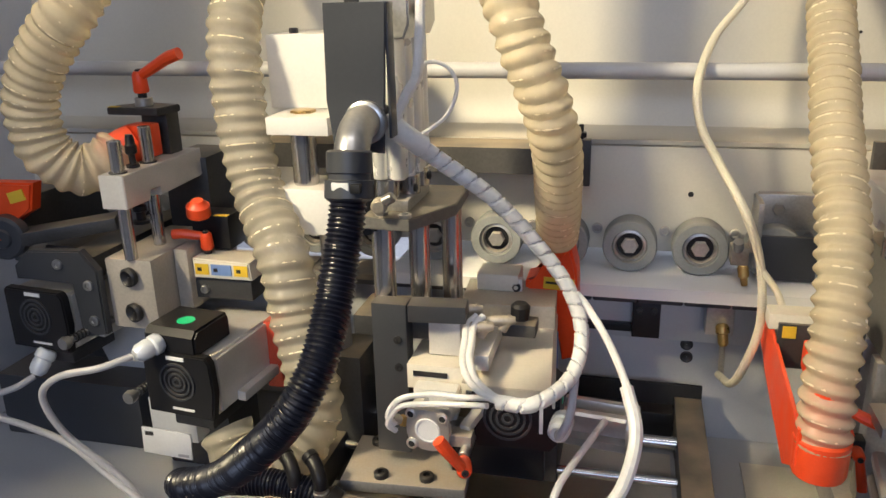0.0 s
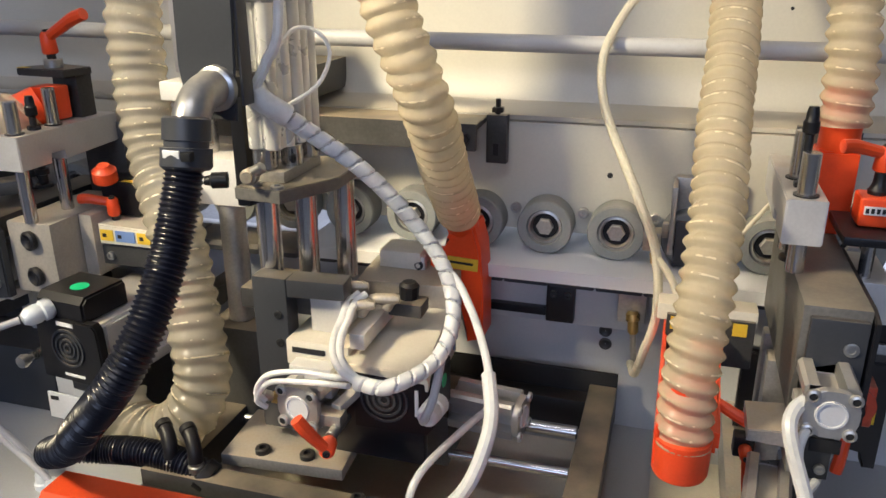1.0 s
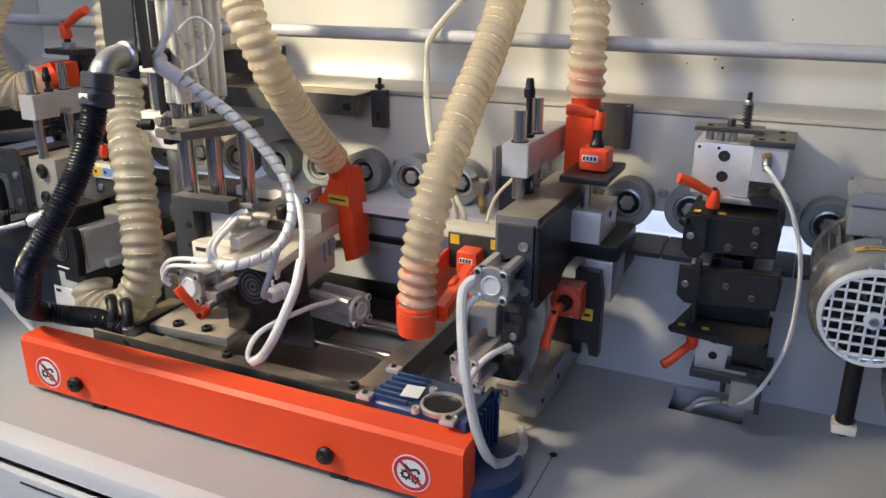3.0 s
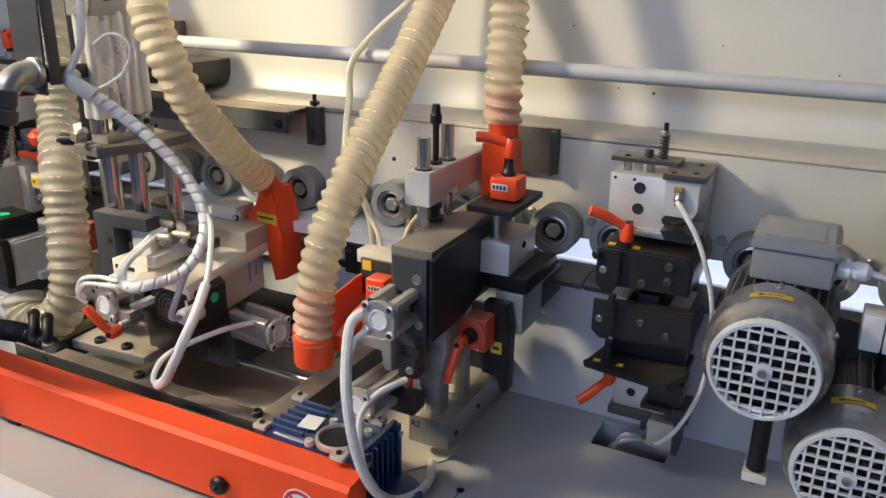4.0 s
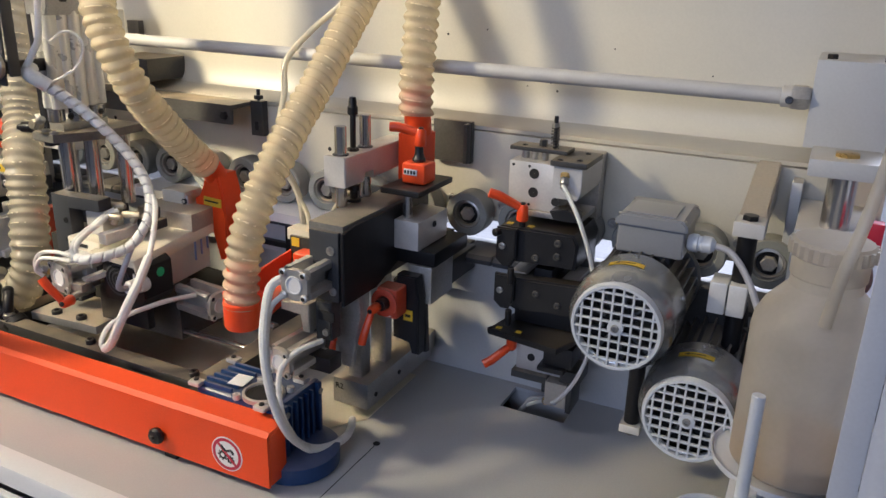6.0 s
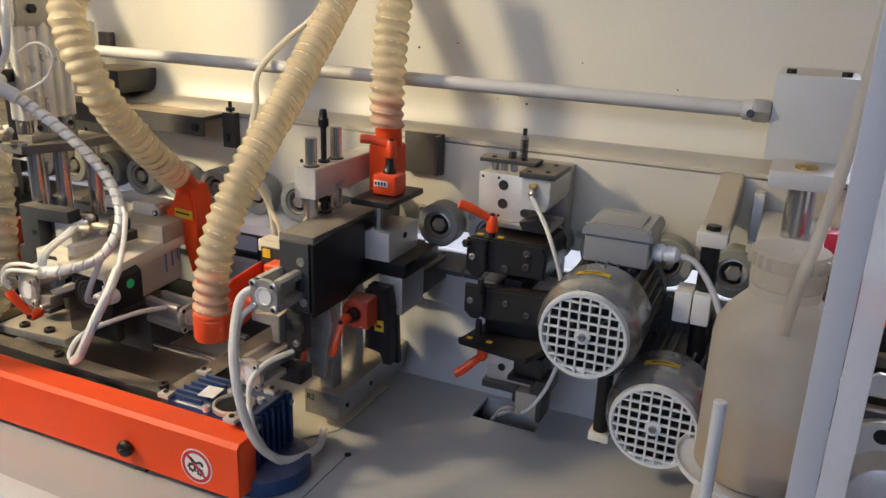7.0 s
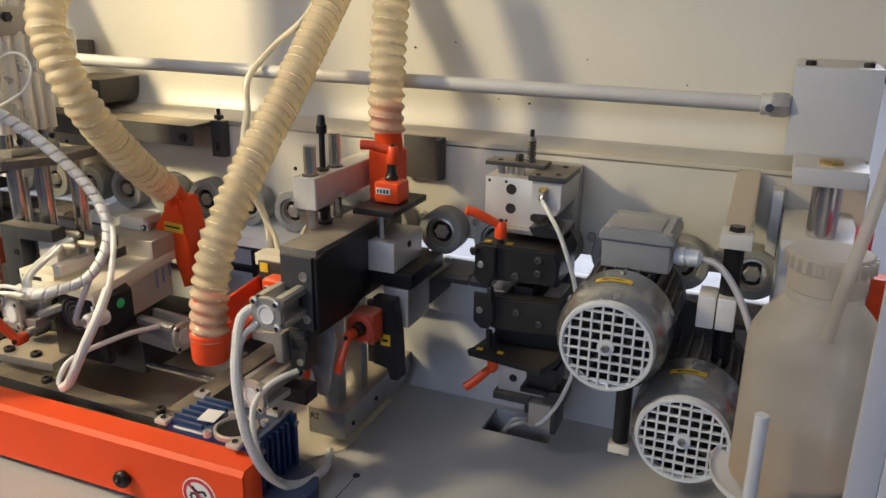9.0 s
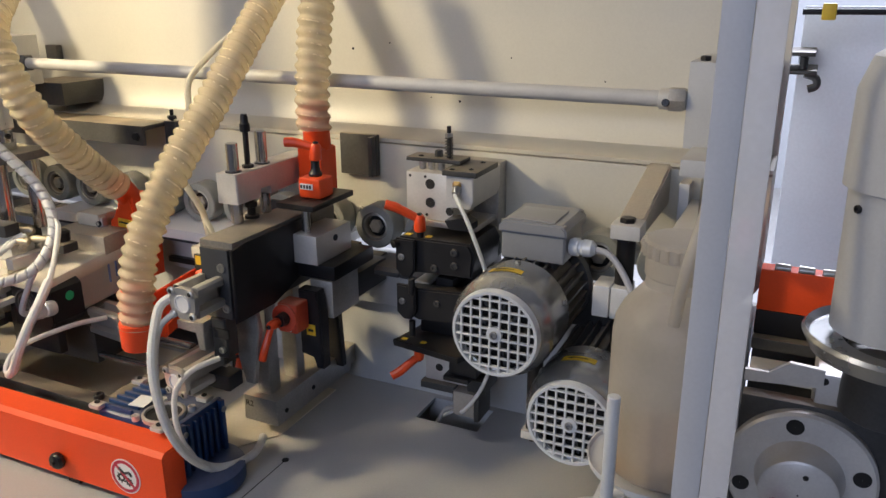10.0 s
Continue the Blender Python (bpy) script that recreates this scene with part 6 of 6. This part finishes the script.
# ---- next compartment, seen past the partition ----
struct("next_bed", box((1.105, 0.60, Z0 - 0.03), (2.6, 1.30, Z0), 0.002), M_BASE, "grey bed of the next compartment")
struct("next_cabinet", box((1.105, 0.60, 0.0), (2.6, 1.60, Z0 - 0.032), 0.002), M_LIGHT, "light grey cabinet of the next compartment")
struct("next_back_panel", box((1.105, 1.52, 0.60), (2.6, 1.54, 1.325), 0.002), M_NEXT, "pale sheet back of the next compartment")
r = thing("hose_rail", (1.2, 1.36, 1.318), "black rail with a yellow clip", "rail")
part("rail", cyl((1.105, 1.36, 1.320), (1.9, 1.36, 1.324), 0.0042, 12), M_BLACK, r)
part("clip", box((1.130, 1.348, 1.309), (1.149, 1.372, 1.332), 0.003), M_YEL, r, "yellow clip")
part("post", box((1.60, 1.37, 1.22), (1.62, 1.52, 1.33), 0.002), M_BLACK, r)
r = thing("edge_guide", (1.12, 1.42, 1.24), "grey double guide bracket on a sheet panel", "bracket")
part("upper_arm", box((1.06, 1.40, 1.255), (1.13, 1.52, 1.261), 0.001), M_DARK, r)
part("lower_arm", box((1.06, 1.40, 1.228), (1.135, 1.52, 1.234), 0.001), M_DARK, r)
part("hook", sweep([(1.118, 1.42, 1.228), (1.134, 1.42, 1.222), (1.136, 1.42, 1.210), (1.125, 1.42, 1.205)], 0.006, 10), M_DARK, r)
part("stud", cyl((1.115, 1.41, 1.235), (1.115, 1.41, 1.254), 0.006, 12), M_BLK2, r)
s = thing("orange_fence", (1.2, 1.06, 1.0), "orange painted fence bar with a scalloped rail", "fence bar")
part("bar", box((1.105, 1.05, 0.978), (1.7, 1.075, 1.031), 0.002), M_ORANGE, s)
for q in range(12):
    part("scallop", cyl((1.12 + 0.026 * q, 1.056, 1.033), (1.138 + 0.026 * q, 1.056, 1.033), 0.0055, 12), M_NICKEL, s)
part("black_rail", box((1.105, 1.052, 0.945), (1.7, 1.09, 0.977), 0.003), M_BLACK, s, "black rail under the bar")
part("step_rail", box((1.105, 1.04, 0.93), (1.7, 1.10, 0.9445), 0.001), M_DARK, s)
part("support", box((1.105, 1.10, 0.677), (1.7, 1.14, 0.944), 0.003), M_DARK, s)
h = thing("head_unit", (1.2, 0.95, 0.80), "aluminium head with a round flange and an upright motor", "head unit")
part("cross_plate", box((1.108, 1.0, 0.908), (1.235, 1.035, 0.922), 0.001), M_ALU, h)
part("front_plate", prism([(1.106, 0.952), (1.130, 0.952), (1.150, 0.968), (1.185, 0.966), (1.185, 0.945), (1.106, 0.938)], 0.93, 0.938, "y", None, 0.001), M_ALU, h)
fbk = part("clevis", box((1.178, 0.935, 0.900), (1.235, 1.035, 0.960), 0.004), M_ALU, h, "aluminium clevis block")
part("bore", lathe((1.222, 0.9345, 0.932), (0, -1, 0), [(0, 0.020), (0.001, 0.020)], 24), M_VOID, fbk)
for x, z in ((1.186, 0.952), (1.186, 0.908)):
    part("screw", bolt((x, 0.935, z), (0, -1, 0), 0.004, 0.002), M_BLK2, fbk)
part("dark_plate", box((1.106, 0.925, 0.70), (1.40, 0.945, 0.925), 0.003), M_DARK, h)
fl = part("flange", lathe((1.175, 0.925, 0.842), (0, -1, 0), [(0, 0.078), (0.010, 0.078), (0.013, 0.075), (0.013, 0.046), (0.030, 0.042), (0.045, 0.040), (0.047, 0.037), (0.047, 0.001)], 56, cap=False), M_ALU, h, "turned aluminium flange")
for a in (1.75, 0.25, 3.5, 5.2):
    x, z = 1.175 + 0.062 * math.cos(a), 0.842 + 0.062 * math.sin(a)
    part("flange_screw", lathe((x, 0.9125, z), (0, -1, 0), [(0, 0.0095), (0.0012, 0.009), (0.0006, 0.0065), (0.0006, 0.0003)], 18, cap=False), M_VOID, fl, "dark countersunk screw")
part("hub_mark", lathe((1.18, 0.878, 0.865), (0, -1, 0), [(0, 0.003), (0.0006, 0.003)], 10), M_VOID, fl)
part("red_cap", lathe((1.155, 0.875, 0.822), (-0.2, -1, 0.1), [(0, 0.012), (0.012, 0.012), (0.014, 0.009)], 20), M_SIGNRED, h, "red and white plug")
mt = part("upright_motor", lathe((1.232, 0.90, 1.035), (0, 0, 1), [(0, 0.054), (0.14, 0.056), (0.142, 0.062), (0.23, 0.062), (0.26, 0.052), (0.275, 0.03)], 44), M_BEAM, h, "silver grey upright motor")
part("motor_foot", lathe((1.242, 0.90, 1.005), (0, 0, 1), [(0, 0.060), (0.006, 0.080), (0.022, 0.088), (0.026, 0.085), (0.018, 0.080), (0.018, 0.050)], 48, cap=False), M_GREY, h, "round light grey motor foot")
part("motor_stem", cyl((1.245, 0.93, 0.93), (1.245, 0.93, 1.006), 0.045), M_DARK, h)
for z in (1.16, 1.235):
    part("motor_screw", bolt((1.186, 0.868, z), (-0.8, -0.6, 0), 0.004, 0.003), M_BLK2, mt)
part("conduit_box", box((1.27, 0.82, 1.03), (1.33, 0.86, 1.20), 0.004), M_LIGHT, h)

# ---- trimming station at the left end ----
gA = guide_unit(-0.906, 0.004, 0.004, "aluminium guide unit with steel posts over a cream block", 0.994, -0.034)
part("body", box((-0.537, 0.935, 0.900), (-0.468, 1.09, 0.998), 0.003), M_BEIGE, gA, "beige worn steel block")
part("rear_body", box((-0.467, 0.985, 0.91), (-0.446, 1.12, 0.998), 0.003), M_BEIGE, gA)
for z in (0.975, 0.925):
    part("ring", lathe((-0.500, 0.934, z), (-0.2, -1, 0), [(0, 0.013), (0.006, 0.013), (0.008, 0.010), (0.006, 0.008), (0.004, 0.001)], 24, cap=False), M_BLK2, gA, "black rubber ring")
part("side_stub", cyl((-0.57, 0.925, 0.968), (-0.55, 0.94, 0.968), 0.009), M_CAST, gA)
part("pin", cyl((-0.49, 0.945, 0.865), (-0.49, 0.945, 0.900), 0.005), M_CHROME, gA)
part("foot", box((-0.515, 0.93, 0.852), (-0.47, 0.97, 0.866), 0.002), M_WHITE, gA)
part("rear_support", box((-0.54, 1.10, 0.95), (-0.47, 1.194, 1.10), 0.003), M_DARK, gA)
pl = thing("lever_plate", (-0.53, 1.06, 1.18), "dusty steel plate with a clamp stud", "plate")
part("plate", prism([(-0.572, 1.035), (-0.492, 1.03), (-0.485, 1.075), (-0.545, 1.09), (-0.572, 1.06)], 1.170, 1.180, "z", None, 0.001), M_DARK, pl)
part("upright", box((-0.535, 1.055, 1.10), (-0.495, 1.085, 1.169), 0.002), M_DARK, pl)
part("yellow_mark", box((-0.571, 1.034, 1.1802), (-0.556, 1.044, 1.1808), 0), M_YEL, pl)
part("stud_base", cyl((-0.523, 1.05, 1.1802), (-0.523, 1.05, 1.192), 0.012, 16), M_STEEL, pl)
clamp_lever((-0.523, 1.048, 1.199), (0, -0.05, 1), (0.95, -0.10, 0.22), 0.072, 1.1)
h = thing("suction_hood", (-0.56, 1.02, 1.13), "orange plastic suction hood with a bent hose", "hood", "suction hoods")
part("socket", sweep([(-0.548, 0.986, 1.116), (-0.535, 1.0, 1.128), (-0.522, 1.015, 1.136)], 0.0265, 24, 0.004), M_ORPL, h)
part("shroud", box((-0.536, 1.012, 1.115), (-0.500, 1.045, 1.160), 0.004), M_ORPL, h)

# knob and lever behind, label block
n = thing("position_counter", (-0.44, 1.03, 1.04), "orange counter knob on a black stem", "counter", "position counters")
part("knob", lathe((-0.442, 1.02, 1.035), (0.15, -0.25, 1), [(0, 0.012), (0.003, 0.0165), (0.018, 0.016), (0.022, 0.010), (0.026, 0.008)], 18), M_ORPL, n)
part("stem", box((-0.462, 1.03, 0.985), (-0.405, 1.075, 1.034), 0.003), M_BLACK, n)
part("yellow_mark", box((-0.425, 1.028, 1.0342), (-0.405, 1.036, 1.0352), 0), M_YEL, n)
clamp_lever((-0.432, 1.015, 0.992), (0.1, -0.2, 1), (-1, -0.15, -0.2), 0.048, 0.95)
b = thing("label_block", (-0.40, 1.0, 0.95), "dark clamp block with yellow and blue labels", "block")
part("block", box((-0.463, 0.998, 0.924), (-0.362, 1.05, 0.953), 0.003), M_DARK, b)
part("cap", prism([(-0.444, 0.956), (-0.444, 0.984), (-0.360, 0.981), (-0.358, 0.956)], 0.992, 1.045, "y", None, 0.002), M_CAST, b, "cream label block")
for x0, x1, mm, nm in ((-0.440, -0.420, M_YEL, "yellow label"), (-0.416, -0.386, M_BLUEST, "blue and white label"), (-0.382, -0.362, M_YEL, "yellow label")):
    q = part("label", box((x0, 0.9905, 0.962), (x1, 0.992, 0.977), 0), mm, b, nm)
    part("bar", box((x0 + 0.004, 0.9898, 0.967), (x0 + 0.010, 0.9904, 0.972), 0), M_INK, q)
part("screw", bolt((-0.432, 0.998, 0.938), (0, -1, 0), 0.006, 0.005), M_NICKEL, b)


def trim_motor(x, y, z, turn, label, green, yback=0.16, side=-1):
    """A square trimming motor; x, y, z: the middle of the fan in its black front."""
    t = thing("trimming_motor", (x, y, z), label, "motor", "trimming motors")
    R = Matrix.Translation((x, y, z)) @ pose(0, 0, 0, 0, 0, turn)
    def P(name, bm, m, parent=t, lab=""):
        bmesh.ops.transform(bm, matrix=R, verts=bm.verts[:])
        return part(name, bm, m, parent, lab)
    f = P("front_cap", prism([(-0.050, -0.048), (-0.050, 0.034), (-0.046, 0.038), (0.044, 0.038), (0.050, 0.030), (0.052, -0.010), (0.046, -0.048)], 0.0, 0.014, "y", None, 0.002), M_BLACK, t, "black plastic front cap")
    for q in (0.026, 0.0195, 0.013, 0.0065):
        P("grille_ring", lathe((0, 0, 0), (0, -1, 0), [(0, q), (0.002, q), (0.002, q - 0.0026), (0, q - 0.0026)], 28, cap=False), M_PLATE, f)
    P("lettering_bar", box((-0.012, -0.0012, 0.030), (0.014, 0.0, 0.035), 0), M_PAPER, f, "pale lettering bar")
    P("lettering_bar", box((-0.012, -0.0012, -0.039), (0.02, 0.0, -0.036), 0), M_PAPER, f, "pale lettering bar")
    P("body", prism([(0.0145, -0.046), (0.0145, 0.034), (yback, 0.034), (yback, -0.046)], -0.047, 0.049, "x", None, 0.004), M_ALU, t, "dusty aluminium body")
    tb = green and P("terminal_box", prism([(0.004, 0.0385), (0.004, 0.060), (0.012, 0.068), (0.074, 0.068), (0.078, 0.060), (0.078, 0.0345), (0.0145, 0.0345)], -0.046, 0.030, "x", None, 0.003), M_BLACK, t, "black terminal box")
    if green:
        P("green_sticker", lathe((-0.004, 0.036, 0.068), (0, 0, 1), [(0, 0.0115), (0.0008, 0.0115)], 24), M_GREEN, tb, "green round sticker")
    g = P("cable_gland", lathe((-0.022, 0.006, 0.050) if green else (0.008, 0.002, -0.048), (-0.35, -1, -0.15) if green else (-0.2, -0.6, -0.8), [(0, 0.011), (0.004, 0.0135), (0.012, 0.0135), (0.014, 0.011), (0.018, 0.0125), (0.030, 0.0115), (0.036, 0.007)], 16), M_GUARD, t, "white plastic cable gland")
    P("side_rib", box((0.0495, 0.05, -0.044), (0.062, yback, -0.030), 0.002), M_ALU, t)
    P("foot", box((-0.03, 0.02, -0.075), (0.03, 0.10, -0.0475), 0.003), M_DARK, t)
    sp = [(side * 0.062 + 0.0055 * math.cos(a), -0.005 + 0.05 * a / (16 * math.pi), -0.022 + 0.0055 * math.sin(a)) for a in [i * math.pi / 4 for i in range(65)]]
    q = P("spring_stud", lathe((side * 0.062, -0.022, -0.022), (0, 1, 0), [(0, 0.0035), (0, 0.008), (0.006, 0.009), (0.012, 0.007), (0.013, 0.004), (0.09, 0.004)], 12), M_NICKEL, t, "nickel stud with a spring")
    P("spring", sweep(sp, 0.0013, 6, 0.003), M_BLK2, q)
    return t


trim_motor(-0.405, 0.866, 0.866, -6, "dusty aluminium trimming motor with a black front and green dot", True)
trim_motor(-0.634, 0.905, 0.919, -6, "dusty aluminium trimming motor with a black front", False, 0.13, 1)
p = thing("motor_plate", (-0.58, 1.0, 0.95), "dark steel motor mounting plate with bolts", "plate")
part("plate", prism([(-0.665, 0.985), (-0.640, 1.008), (-0.560, 1.012), (-0.538, 0.985), (-0.538, 0.895), (-0.576, 0.889), (-0.576, 0.967), (-0.665, 0.967)], 0.918, 0.932, "y", None, 0.002), M_PLATE, p)
part("upper_bar", box((-0.668, 0.95, 1.016), (-0.545, 0.99, 1.034), 0.002, None, (0, -6, 25)), M_DARK, p, "dusty dark steel bar")
for x, z in ((-0.595, 0.992), (-0.553, 0.965), (-0.553, 0.915)):
    part("bolt", bolt((x, 0.918, z), (0, -1, 0), 0.007, 0.004), M_NICKEL, p)
part("stay", box((-0.60, 0.9325, 0.97), (-0.55, 1.184, 1.00), 0.003), M_DARK, p)
t = thing("name_tag", (-0.48, 0.925, 0.73), "white sheet tag with worn print under a motor", "tag")
part("tag", box((-0.516, 0.925, 0.711), (-0.440, 0.928, 0.752), 0.001, None, (0, 3, 0)), M_PAPER, t)
part("print_bar", box((-0.510, 0.9243, 0.742), (-0.497, 0.925, 0.748), 0), M_INK, t)
part("print_bar", box((-0.462, 0.9243, 0.713), (-0.445, 0.925, 0.717), 0), M_GTUBE, t)
part("holder", box((-0.500, 0.929, 0.735), (-0.43, 0.96, 0.80), 0.002), M_BEAM, t)
part("holder_foot", box((-0.50, 0.961, Z0), (-0.40, 1.05, 0.79), 0.003), M_DARK, t)
s = thing("grey_shield", (-0.62, 1.0, 0.80), "blue-grey sheet shield behind the motors", "shield")
part("sheet", prism([(-0.60, 0.677), (-0.52, 0.677), (-0.47, 0.83), (-0.60, 0.90), (-0.66, 0.83)], 1.04, 1.044, "y"), M_BEAM, s)
part("dark_box", box((-0.80, 0.98, Z0), (-0.555, 1.12, 0.78), 0.004), M_PLATE, s, "dark box")
part("mount_column", box((-0.74, 1.06, 0.78), (-0.60, 1.184, 0.965), 0.004), M_DARK, s)
h = thing("suction_hood", (-0.68, 0.95, 1.03), "orange steel hood with a yellow sticker and black disc", "hood", "suction hoods")
part("shroud", prism([(-0.76, 1.092), (-0.632, 1.094), (-0.642, 1.056), (-0.69, 1.03), (-0.705, 0.985), (-0.76, 0.985)], 0.94, 0.962, "y", None, 0.003), M_ORANGE, h)
part("yellow_sticker", box((-0.672, 0.9385, 1.068), (-0.646, 0.9398, 1.083), 0, None, (0, -15, 0)), M_YEL, h, "yellow sticker with a black arrow")
part("black_disc", lathe((-0.682, 0.9395, 1.021), (0.2, -1, 0), [(0, 0.030), (0.016, 0.030), (0.019, 0.026), (0.019, 0.014), (0.022, 0.012), (0.022, 0.001)], 30, cap=False), M_PLATE, h, "dark disc")
part("stay", box((-0.74, 0.9625, 0.99), (-0.69, 1.194, 1.06), 0.003), M_DARK, h)
tube_run("motor_cable", [(-0.442, 0.838, 0.912), (-0.47, 0.815, 0.905), (-0.52, 0.80, 0.895), (-0.548, 0.80, 0.865), (-0.535, 0.81, 0.81), (-0.49, 0.825, 0.755), (-0.46, 0.83, 0.715), (-0.45, 0.83, Z0)], 0.0045, M_GTUBE, "grey motor cable drooping to the bed", "cable", "motor cables")
tube_run("motor_cable", [(-0.632, 0.880, 0.844), (-0.645, 0.862, 0.836), (-0.672, 0.85, 0.825), (-0.67, 0.84, 0.805), (-0.62, 0.84, 0.792), (-0.55, 0.83, 0.78), (-0.49, 0.825, 0.74), (-0.43, 0.82, 0.70), (-0.425, 0.82, Z0)], 0.0045, M_GTUBE, "grey motor cable drooping to the bed", "cable", "motor cables")
for x, y in ((-0.45, 0.83), (-0.425, 0.82)):
    push = thing("bed_gland", (x, y, Z0), "white plastic cable gland in the machine bed", "gland", "bed glands")
    part("gland", lathe((x, y, Z0), (0, 0, 1), [(0, 0.011), (0.008, 0.011), (0.010, 0.009), (0.02, 0.0085), (0.024, 0.006)], 14), M_GUARD, push)
r = thing("red_guard", (-0.33, 1.0, 0.84), "small red plastic guard behind a hose", "guard")
part("guard", box((-0.348, 0.99, 0.80), (-0.325, 1.03, 0.90), 0.003), M_RED, r)
part("stay", box((-0.352, 1.03, 0.84), (-0.325, 1.184, 0.87), 0.002), M_DARK, r)
